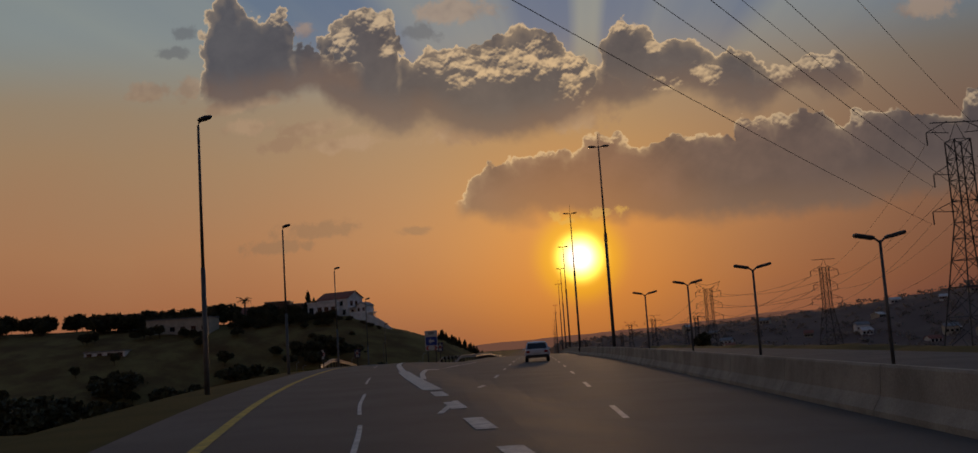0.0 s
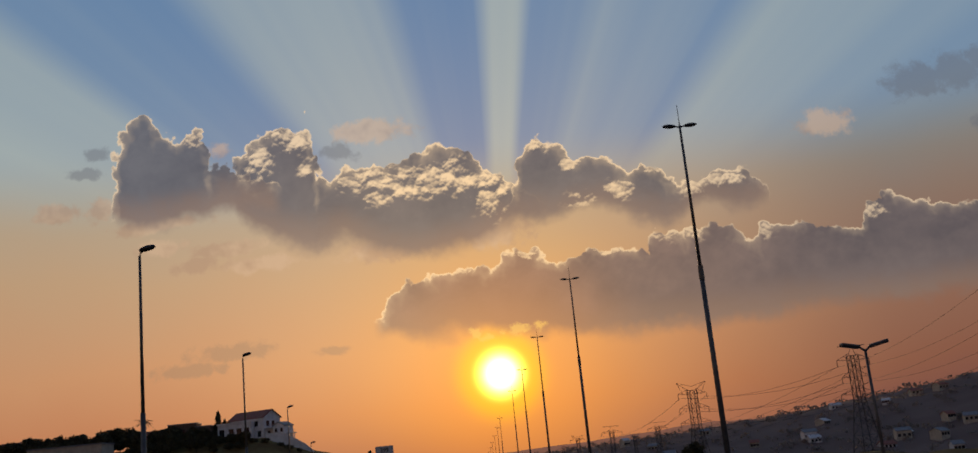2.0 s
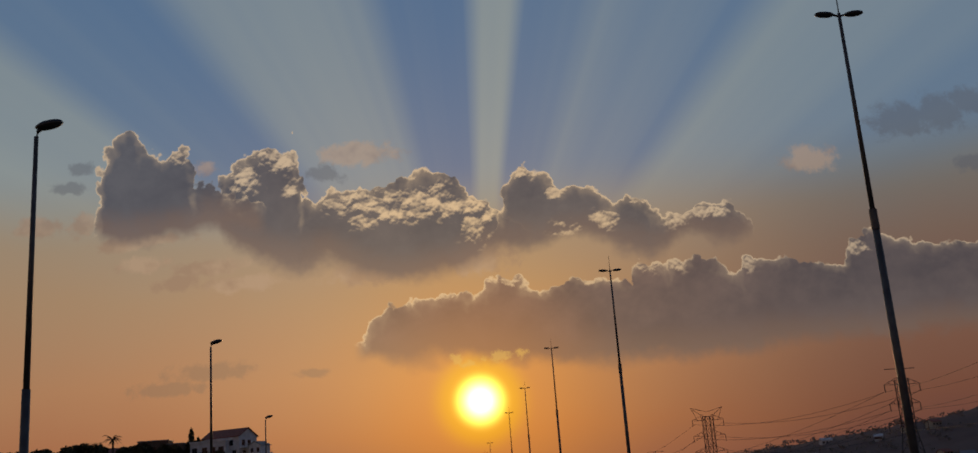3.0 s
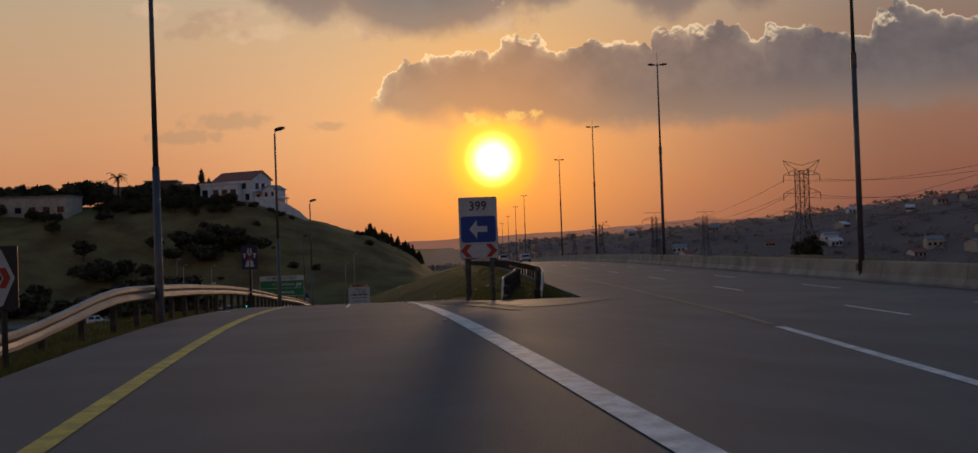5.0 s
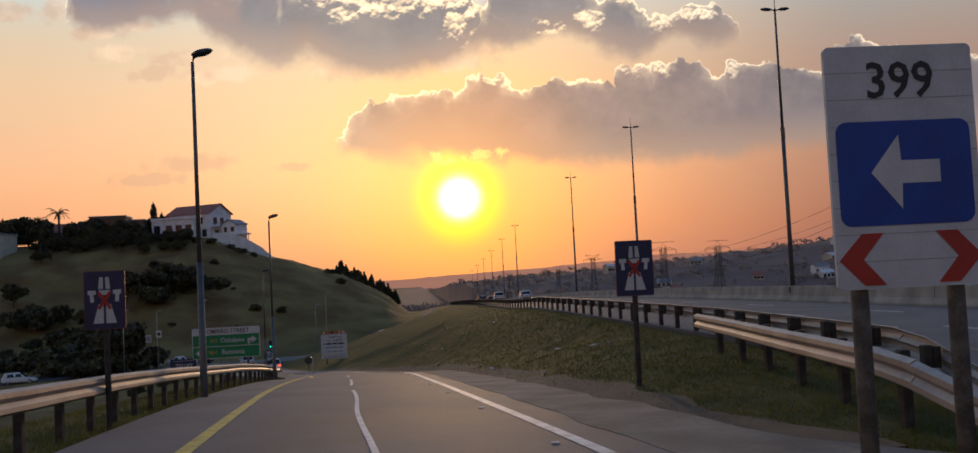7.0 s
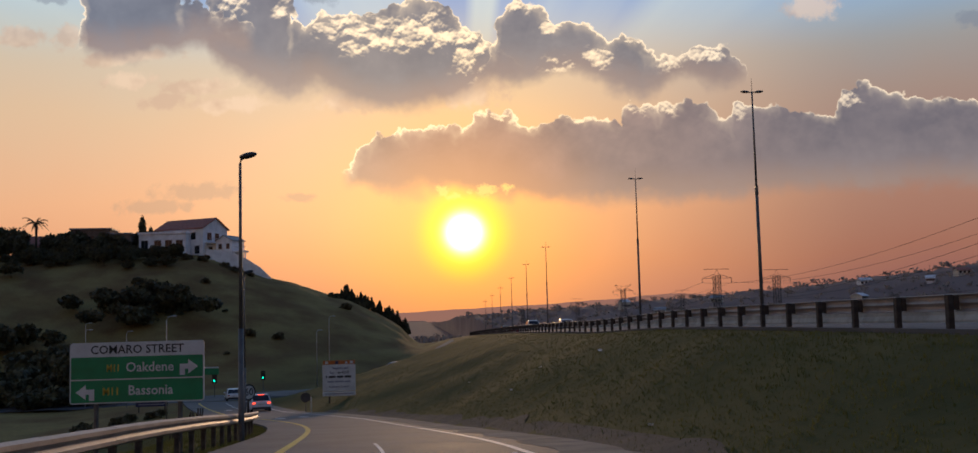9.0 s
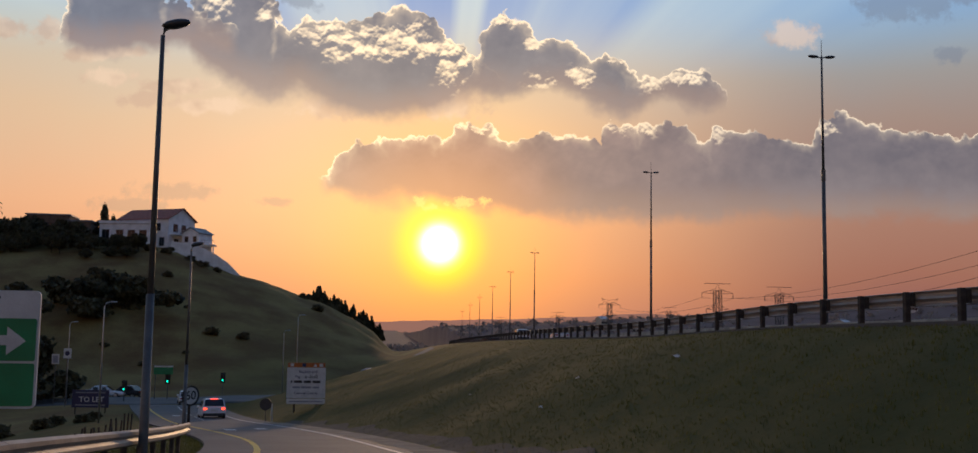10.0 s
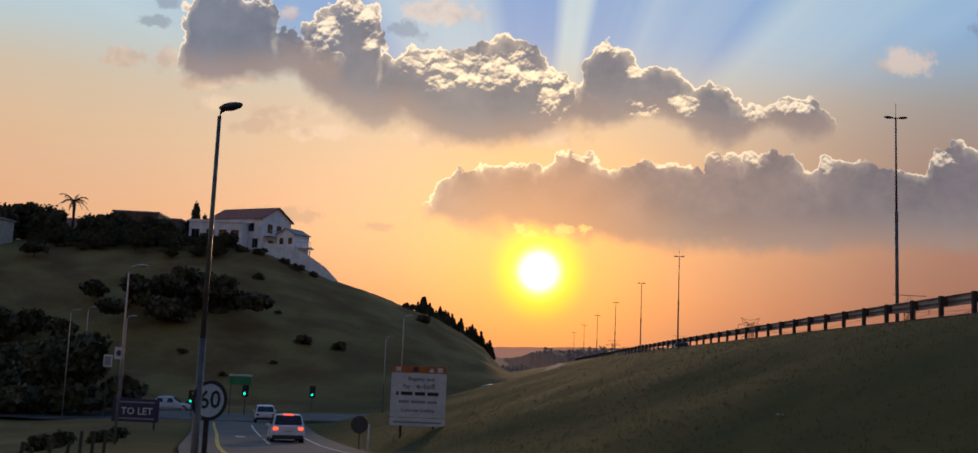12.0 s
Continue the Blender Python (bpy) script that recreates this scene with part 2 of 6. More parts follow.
    def cloud(back, top, base, lace, shade, rim_gain, base_soft, opacity):
        """A bank with knobbly sunlit heads and a soft flat base."""
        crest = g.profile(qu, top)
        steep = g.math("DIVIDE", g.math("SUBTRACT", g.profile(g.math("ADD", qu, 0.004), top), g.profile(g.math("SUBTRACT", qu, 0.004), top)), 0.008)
        steep = g.math("SQRT", g.math("MULTIPLY_ADD", steep, steep, 1.0))
        depth = g.math("ADD", g.math("DIVIDE", g.math("SUBTRACT", crest, qv), steep), billow)
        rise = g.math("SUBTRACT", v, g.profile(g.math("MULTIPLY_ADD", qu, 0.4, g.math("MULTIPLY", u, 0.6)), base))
        rise = g.math("ADD", rise, g.math("MULTIPLY_ADD", broad, 0.040, g.math("MULTIPLY_ADD", patchy, 0.024, -0.032)))
        inside = g.math("MULTIPLY", g.step(u, top[0][0] - 0.006, top[0][0] + 0.008), g.step(u, top[-1][0] + 0.006, top[-1][0] - 0.008))
        mask = g.math("MULTIPLY", g.step(depth, 0.0, 0.0022), g.step(rise, -base_soft, 0.45 * base_soft))
        mask = g.math("MULTIPLY", g.math("MULTIPLY", mask, inside), opacity)
        body = g.mix(1.0, shade, g.ramp(g.math("MULTIPLY_ADD", patchy, 0.4, g.math("MULTIPLY", broad, 0.6)), [(0.36, (0.76, 0.78, 0.82)), (0.64, (1.34, 1.27, 1.16))]), "MULTIPLY")
        body = g.mix(1.0, body, g.ramp(g.math("MULTIPLY_ADD", g.math("MULTIPLY", bulge, g.step(depth, 0.05, 0.0)), 0.8, 0.5), [(0.2, (0.92, 0.92, 0.94)), (0.8, (1.12, 1.10, 1.06))]), "MULTIPLY")
        body = g.mix(g.math("MULTIPLY", g.step(rise, 0.035, 0.0), 0.45), body, (0.50, 0.30, 0.20))
        body = g.mix(g.math("MULTIPLY", g.step(r, 0.17, 0.03), 0.62), body, (0.86, 0.33, 0.10))
        # the thin edge towards the sky is lit from behind, as are the thin heads
        gap = g.step(patchy, 0.36, 0.54)
        edge = g.math("MULTIPLY", g.step(depth, g.math("MULTIPLY_ADD", gap, 0.0034, 0.0020), 0.0006), g.math("MULTIPLY_ADD", gap, 0.88, 0.12))
        halo = g.math("MULTIPLY", g.step(depth, 0.016, 0.0), g.math("MULTIPLY", gap, 0.28))
        thin = g.math("ADD", g.math("MULTIPLY", g.step(blobs(g, q, lace), -0.35, 0.55), 0.55), g.math("MULTIPLY", bulge, 1.1))
        thin = g.math("ADD", thin, g.math("MULTIPLY_ADD", patchy, 0.9, -0.45))
        thin = g.math("MULTIPLY", g.step(thin, 0.16, 0.92), g.step(blobs(g, q, lace), -0.7, 0.1))
        shine = g.math("MULTIPLY", g.math("MAXIMUM", g.math("ADD", edge, halo), thin), rim_gain, clamp=True)
        body = g.mix(shine, body, g.mix(g.step(r, 0.36, 0.06), (1.20, 0.92, 0.62), (1.70, 1.16, 0.60)))
        return g.mix(g.math("MULTIPLY", mask, front), back, body)

    sky = mist(sky, PALE_WISPS, g.mix(g.step(broad, 0.42, 0.58), (0.60, 0.36, 0.24), (0.98, 0.66, 0.43)), 0.52, 2.6)
    sky = mist(sky, DARK_WISPS, g.mix(g.step(v, 0.06, 0.2), (0.50, 0.30, 0.19), (0.20, 0.22, 0.27)), 0.52, 3.0)
    tone = g.mix(g.step(u, -0.32, -0.10), (0.135, 0.152, 0.205), (0.195, 0.176, 0.190))
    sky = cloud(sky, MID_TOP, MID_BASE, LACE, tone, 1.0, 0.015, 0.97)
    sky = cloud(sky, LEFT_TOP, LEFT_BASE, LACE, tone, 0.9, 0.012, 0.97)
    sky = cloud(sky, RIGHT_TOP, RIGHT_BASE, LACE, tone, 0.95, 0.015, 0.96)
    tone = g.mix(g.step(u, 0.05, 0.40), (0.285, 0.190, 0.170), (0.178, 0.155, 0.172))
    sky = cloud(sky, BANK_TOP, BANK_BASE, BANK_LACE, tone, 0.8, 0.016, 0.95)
    spark = g.math("ADD", blobs(g, q, SPARK), g.math("MULTIPLY_ADD", g.noise(q, 70.0, 5.0, 0.7), 4.2, -2.1))
    sky = g.mix(g.math("MULTIPLY", g.step(spark, 0.05, 0.8), 0.6), sky, (1.6, 0.92, 0.18))

    clear = g.add("ShaderNodeTexSky", sky_type="NISHITA", sun_disc=False, sun_elevation=radians(SUN_ELEVATION),
                  sun_rotation=radians(-SUN_YAW), dust_density=4.0, air_density=1.0)
    low = g.add("ShaderNodeBackground")
    g.put(g.mix(1.0, clear.outputs[0], (0.10, 0.12, 0.20), "MULTIPLY"), low.inputs[0])
    low.inputs[1].default_value = 0.05
    high = g.add("ShaderNodeBackground")
    g.put(sky, high.inputs[0])
    high.inputs[1].default_value = 0.95
    both = g.add("ShaderNodeAddShader")
    g.put(low.outputs[0], both.inputs[0])
    g.put(high.outputs[0], both.inputs[1])
    out = g.add("ShaderNodeOutputWorld")
    g.put(both.outputs[0], out.inputs[0])


make_sky()

sun = bpy.data.lights.new("sun", "SUN")
sun.energy, sun.angle, sun.color = 0.75, radians(3.0), (1.0, 0.60, 0.30)
new("sun", sun).matrix_world = look(SUN_DIR * 100, (0, 0, 0))


# ---- materials ----
def material(name, base, rough=0.8, metal=0.0, vary=0.25, scale=3.0, bump=0.0, fine=40.0, emit=None, strength=0.0, second=None, spread=0.0):
    """Principled surface with colour variation at two scales and fine relief. spread: variation from object to object."""
    mat = bpy.data.materials.new(name)
    mat.use_nodes = True
    tree = mat.node_tree
    g = Graph(tree)
    shader = tree.nodes["Principled BSDF"]
    place = g.add("ShaderNodeTexCoord").outputs["Object"]
    broad = g.noise(place, scale, 4.0)
    grain = g.noise(place, fine, 3.0)
    lo = tuple(max(0.0, c * (1 - vary)) for c in base)
    hi = tuple(min(1.0, c * (1 + vary)) for c in (second or base))
    colour = g.mix(g.step(broad, 0.3, 0.7), lo, hi)
    colour = g.mix(1.0, colour, g.ramp(grain, [(0.3, (1 - vary * 0.6,) * 3), (0.7, (1 + vary * 0.4,) * 3)]), "MULTIPLY")
    if spread:
        rnd = g.add("ShaderNodeObjectInfo").outputs["Random"]
        colour = g.mix(1.0, colour, g.ramp(rnd, [(0.0, (1 - spread,) * 3), (1.0, (1 + spread,) * 3)]), "MULTIPLY")
    g.put(colour, shader.inputs["Base Color"])
    g.put(g.math("MULTIPLY_ADD", broad, 0.16 * min(1.0, rough * 2), rough - 0.08 * min(1.0, rough * 2)), shader.inputs["Roughness"])
    shader.inputs["Metallic"].default_value = metal
    if bump:
        node = g.add("ShaderNodeBump")
        node.inputs["Strength"].default_value = bump
        node.inputs["Distance"].default_value = 0.02
        g.put(grain, node.inputs["Height"])
        g.put(node.outputs[0], shader.inputs["Normal"])
    if emit:
        shader.inputs["Emission Color"].default_value = (*emit, 1)
        shader.inputs["Emission Strength"].default_value = strength
    return mat


ASPHALT = material("asphalt", (0.074, 0.074, 0.077), 0.78, vary=0.30, scale=0.35, bump=0.35, fine=55.0)
ASPHALT_DARK = material("dark_asphalt", (0.06, 0.058, 0.056), 0.85, vary=0.3, scale=0.6, bump=0.4, fine=45.0)
GRASS = material("dry_grass_ground", (0.250, 0.146, 0.058), 0.95, vary=0.42, scale=0.12, bump=0.6, fine=5.0, second=(0.175, 0.130, 0.048))
BLADE = material("grass_blades", (0.088, 0.100, 0.032), 0.95, vary=0.2, scale=0.4, fine=6.0, second=(0.105, 0.105, 0.034))
PAINT_WHITE = material("white_road_paint", (0.62, 0.60, 0.56), 0.7, vary=0.28, scale=4.0, fine=30.0)
PAINT_FADED = material("faded_yellow_road_paint", (0.165, 0.138, 0.080), 0.8, vary=0.45, scale=2.5, fine=12.0)
TAR = material("tar_patch", (0.050, 0.052, 0.055), 0.7, vary=0.35, scale=0.9, bump=0.4, fine=30.0)
PAINT_YELLOW = material("yellow_road_paint", (0.58, 0.40, 0.045), 0.7, vary=0.28, scale=4.0, fine=30.0)
CONCRETE = material("weathered_concrete", (0.30, 0.29, 0.25), 0.9, vary=0.25, scale=0.8, bump=0.3, fine=25.0)
STEEL = material("galvanised_steel", (0.42, 0.41, 0.40), 0.42, metal=0.75, vary=0.2, scale=2.0, fine=35.0)
POLE = material("painted_steel_pole", (0.12, 0.115, 0.11), 0.5, metal=0.4, vary=0.2, scale=3.0, fine=30.0)
DARK_METAL = material("dark_lamp_housing", (0.06, 0.06, 0.062), 0.45, metal=0.3, vary=0.2)
PYLON = material("pylon_lattice_steel", (0.10, 0.095, 0.09), 0.6, metal=0.5, vary=0.15)
TIMBER = material("creosoted_timber", (0.055, 0.042, 0.032), 0.9, vary=0.35, scale=6.0, bump=0.4, fine=40.0)
GREY_TIMBER = material("weathered_grey_timber", (0.125, 0.108, 0.088), 0.9, vary=0.35, scale=6.0, bump=0.4, fine=40.0)
SIGN_WHITE = material("sign_white", (0.56, 0.56, 0.55), 0.5, vary=0.10, scale=2.0)
SIGN_BLUE = material("sign_blue", (0.012, 0.055, 0.30), 0.45, vary=0.15, scale=2.0)
SIGN_NAVY = material("sign_navy", (0.016, 0.022, 0.075), 0.45, vary=0.15, scale=2.0)
SIGN_RED = material("sign_red", (0.42, 0.035, 0.02), 0.45, vary=0.15, scale=2.0)
SIGN_GREEN = material("sign_green", (0.010, 0.20, 0.075), 0.45, vary=0.12, scale=2.0)
SIGN_BLACK = material("sign_black", (0.02, 0.02, 0.02), 0.5, vary=0.1)
SIGN_BACK = material("sign_back_aluminium", (0.35, 0.35, 0.35), 0.5, metal=0.6, vary=0.15)



def let_light_through(mat, share):
    """Thin blades pass part of the light that falls on their backs."""
    g = Graph(mat.node_tree)
    shader = mat.node_tree.nodes["Principled BSDF"]
    thin = g.add("ShaderNodeBsdfTranslucent")
    g.put(shader.inputs["Base Color"].links[0].from_socket, thin.inputs["Color"])
    both = g.add("ShaderNodeMixShader")
    both.inputs[0].default_value = share
    g.put(shader.outputs[0], both.inputs[1])
    g.put(thin.outputs[0], both.inputs[2])
    g.put(both.outputs[0], mat.node_tree.nodes["Material Output"].inputs["Surface"])


let_light_through(BLADE, 0.6)
for matt in (GRASS, BLADE):
    matt.node_tree.nodes["Principled BSDF"].inputs["Specular IOR Level"].default_value = 0.08


def green_verges(mat):
    """Greener, watered grass on the road banks than on the dry hill; far slopes paled as by haze."""
    g = Graph(mat.node_tree)
    shader = mat.node_tree.nodes["Principled BSDF"]
    dry = shader.inputs["Base Color"].links[0].from_socket
    place = g.add("ShaderNodeSeparateXYZ")
    spot = g.add("ShaderNodeTexCoord").outputs["Object"]
    g.put(spot, place.inputs[0])
    ragged = g.math("MULTIPLY_ADD", g.noise(spot, 0.12, 3.0), 16.0, -8.0)
    near = g.math("MULTIPLY", g.step(g.math("ADD", place.outputs[0], ragged), -48.0, -34.0), g.step(g.math("ADD", place.outputs[1], ragged), 330.0, 215.0))
    lush = g.mix(g.step(g.noise(spot, 0.35, 4.0), 0.35, 0.68), (0.040, 0.050, 0.015), (0.066, 0.066, 0.021))
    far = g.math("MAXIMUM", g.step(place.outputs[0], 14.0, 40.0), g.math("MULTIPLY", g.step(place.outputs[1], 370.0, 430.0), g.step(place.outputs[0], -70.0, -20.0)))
    # haze over the far slopes, painted in as a paler base colour
    far_haze = g.mix(g.step(g.noise(spot, 0.03, 4.0), 0.35, 0.65), (0.190, 0.128, 0.108), (0.225, 0.155, 0.130))
    dry = g.mix(far, dry, far_haze)
    near = g.math("MULTIPLY", near, g.step(place.outputs[0], 30.0, 12.0))
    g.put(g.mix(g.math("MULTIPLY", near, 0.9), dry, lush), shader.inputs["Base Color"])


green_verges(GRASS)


# ---- small builders ----
def link(name, bm, mat, parent=None, smooth=False):
    mesh = bpy.data.meshes.new(name)
    bm.normal_update()
    bm.to_mesh(mesh)
    bm.free()
    if smooth:
        mesh.polygons.foreach_set("use_smooth", [True] * len(mesh.polygons))
    mesh.materials.append(mat)
    ob = new(name, mesh)
    if parent:
        ob.parent = parent
    return ob


def part(name, bm, mat, parent, label="", smooth=False):
    ob = link(name, bm, mat, parent, smooth)
    return tagged(ob, label) if label else ob


def thing(name, label, category, group="", at=None):
    ob = tagged(new(name), label, category, group)
    ob.empty_display_size = 0.2
    if at is not None:
        ob.matrix_world = at
    return ob


def box(bm, x0, x1, y0, y1, z0, z1, m=None):
    vs = [bm.verts.new((x, y, z)) for x in (x0, x1) for y in (y0, y1) for z in (z0, z1)]
    for f in ((0, 1, 3, 2), (4, 6, 7, 5), (0, 4, 5, 1), (2, 3, 7, 6), (0, 2, 6, 4), (1, 5, 7, 3)):
        bm.faces.new([vs[i] for i in f])
    if m is not None:
        bmesh.ops.transform(bm, matrix=m, verts=vs)
    return vs


def boxed(x0, x1, y0, y1, z0, z1, bevel=0.0, segments=2):
    bm = bmesh.new()
    box(bm, x0, x1, y0, y1, z0, z1)
    if bevel:
        bmesh.ops.bevel(bm, geom=bm.edges[:], offset=bevel, segments=segments, affect="EDGES", profile=0.6)
    return bm


def tube(bm, points, radii, sides=8, cap=True):
    """A round bar through the points, with a radius at each."""
    rings = []
    pts = [Vector(p) for p in points]
    for i, p in enumerate(pts):
        way = (pts[min(i + 1, len(pts) - 1)] - pts[max(i - 1, 0)]).normalized()
        a = way.cross(Vector((0, 0, 1)) if abs(way.z) < 0.95 else Vector((1, 0, 0))).normalized()
        b = way.cross(a)
        rings.append([bm.verts.new(p + (a * math.cos(k * math.tau / sides) + b * math.sin(k * math.tau / sides)) * radii[i]) for k in range(sides)])
    for r0, r1 in zip(rings, rings[1:]):
        for k in range(sides):
            bm.faces.new((r0[k], r0[(k + 1) % sides], r1[(k + 1) % sides], r1[k]))
    if cap:
        bm.faces.new(rings[0][::-1])
        bm.faces.new(rings[-1])
    return bm


def bar(points, radii, sides=8):
    return tube(bmesh.new(), points, radii, sides)


def prism(outline, y0, y1):
    """The outline (x, z), pulled from y0 to y1."""
    bm = bmesh.new()
    a = [bm.verts.new((x, y0, z)) for x, z in outline]
    b = [bm.verts.new((x, y1, z)) for x, z in outline]
    bm.faces.new(a)
    bm.faces.new(b[::-1])
    n = len(a)
    for i in range(n):
        bm.faces.new((a[i], b[i], b[(i + 1) % n], a[(i + 1) % n]))
    bmesh.ops.recalc_face_normals(bm, faces=bm.faces[:])
    return bm


def lettering(text, height, mat, parent, x, y, z, align="CENTER", squeeze=1.0, name="lettering", label=""):
    """Raised letters that face -y; height is that of a capital."""
    data = bpy.data.curves.new("letters", "FONT")
    data.body, data.align_x, data.align_y = text, align, "CENTER"
    data.size, data.extrude, data.resolution_u = height / 0.70, 0.002, 2
    data.offset = 0.012 * height / 0.70
    ob = new("letters", data)
    mesh = bpy.data.meshes.new_from_object(ob.evaluated_get(bpy.context.evaluated_depsgraph_get()))
    bpy.data.objects.remove(ob)
    mesh.materials.clear()
    mesh.materials.append(mat)
    mesh.transform(pose(x, y, z, 90, 0, 0) @ Matrix.Diagonal((squeeze, 1, 1, 1)))
    out = new(name, mesh)
    out.parent = parent
    return tagged(out, label) if label else out


def lerp(t, table):
    """Straight-line value between the rows of a table."""
    if t <= table[0][0]:
        return table[0][1]
    if t >= table[-1][0]:
        return table[-1][1]
    lo, hi = 0, len(table) - 1
    while hi - lo > 1:
        mid = (lo + hi) // 2
        lo, hi = (mid, hi) if table[mid][0] <= t else (lo, mid)
    (a, p), (b, q) = table[lo], table[hi]
    return p + (q - p) * (t - a) / (b - a)


def smooth01(t):
    t = min(1.0, max(0.0, t))
    return t * t * (3 - 2 * t)


# ---- lines of the two roads: places across (x) and heights along y ----
RAMP_Z = [(-80, -0.3), (0, 0.23), (22, 0.37), (45, 0.52), (67, 0.57), (81, 0.50), (88, 0.41), (94, 0.26), (105, -0.22), (116, -0.87), (124, -1.43), (130, -1.87),
          (137, -2.34), (143, -2.84), (149, -3.37), (155, -3.92), (165, -4.72), (179, -5.75), (205, -7.65), (225, -8.9), (240, -9.4), (260, -9.6), (400, -9.6)]
FREEWAY_Z = [(-80, 0.0), (0, 0.12), (45, 0.16), (80, 0.08), (108, -0.1), (144, -0.33), (182, -0.82), (219, -1.53), (257, -2.4), (296, -3.4), (334, -4.6), (373, -6.2),
             (412, -7.7), (520, -11.8), (700, -16.5), (1000, -21), (4500, -24)]
YELLOW = [(-80, 13.0), (0, -1.8), (14, -4.75), (26, -7.25), (41, -9.8), (60, -12.5), (88, -15.65), (94, -16.15), (100, -16.65), (106, -17.1), (113, -17.7), (126, -18.9), (145, -19.9),
          (160, -21.0), (167, -21.9), (172, -22.9), (179, -25.0), (195, -30.2), (210, -34.2), (221, -37.0), (237, -41.5), (244, -43.2)]
WHITE = [(-80, 14.5), (0, 1.5), (12, -0.38), (17, -1.15), (22, -1.95), (27, -2.75), (38, -4.75), (49, -6.5), (67, -9.1), (81, -10.6), (88, -11.22), (93, -11.75), (100, -12.4), (105, -12.78), (113, -13.4), (125, -14.0), (142, -14.8),
         (156, -16.2), (164, -17.5), (173, -19.0), (179, -20.3), (187, -22.3), (197, -25.1), (203, -27.2), (220, -31.3), (240, -36.2), (244, -37.2)]
FREEWAY_EDGE = [(-80, -3.2), (35, -3.9), (43, -4.85), (55, -5.95), (70, -6.1), (92, -5.0), (120, -4.9), (500, -4.6), (700, 8), (1000, 60), (4500, 700)]
SHOULDER = 2.3        # paved width outside the freeway's edge line
WALL = [(-80, 5.1), (70, 5.1), (108, 4.5), (144, 4.6), (182, 5.05), (219, 5.5), (296, 6.2), (334, 6.8), (373, 7.3), (412, 7.8), (500, 8.6)]  # near face of the median wall


def smooth_table(table, step=3.0, width=4.0):
    ys = np.arange(table[0][0], table[-1][0] + step, step)
    raw = np.interp(ys, [a for a, _ in table], [b for _, b in table])
    k = np.exp(-0.5 * (np.arange(-4, 5) * step / width) ** 2)
    pad = np.pad(raw, 4, mode="reflect", reflect_type="odd")
    return list(zip(ys.tolist(), np.convolve(pad, k / k.sum(), "valid").tolist()))


RAMP_Z, YELLOW, WHITE, WALL = smooth_table(RAMP_Z), smooth_table(YELLOW), smooth_table(WHITE), smooth_table(WALL)
WALL_X = 5.0
FREEWAY_Z = smooth_table(FREEWAY_Z[:-1], 6.0, 12.0) + FREEWAY_Z[-1:]


def ramp_z(y): return lerp(y, RAMP_Z)
def freeway_z(x, y):
    """The carriageway, whose outer shoulder sags beyond the exit."""
    sag = 0.28 * smooth01((y - 152) / 24) * smooth01((-2.0 - x) / 4) * (1 - smooth01((y - 300) / 100))
    return lerp(y, FREEWAY_Z) - 0.012 * (max(x, -8) + 5) - sag


def yellow_x(y): return lerp(y, YELLOW)
def white_x(y): return lerp(y, WHITE)
def edge_x(y): return lerp(y, FREEWAY_EDGE)
def wall_x(y): return lerp(y, WALL) + (edge_x(y) + 4.6 if y > 500 else 0.0)


GORE_Y = 100.4


def pavement_z(x, y):
    """Height of the shared pavement before the roads part."""
    w = white_x(y)
    t = smooth01((x - w) / max(3.0, edge_x(y) - w))
    return ramp_z(y) * (1 - t) + freeway_z(x, y) * t


RIDGE = [(-1500, 30), (-400, 24), (-170, 15.5), (-120, 14), (-77, 15), (-62, 14.3), (-50, 9.6), (-38, 5.6), (-30, 2.9), (-20, -2.2), (-15.6, -7.9), (-9, -10), (20, -11)]


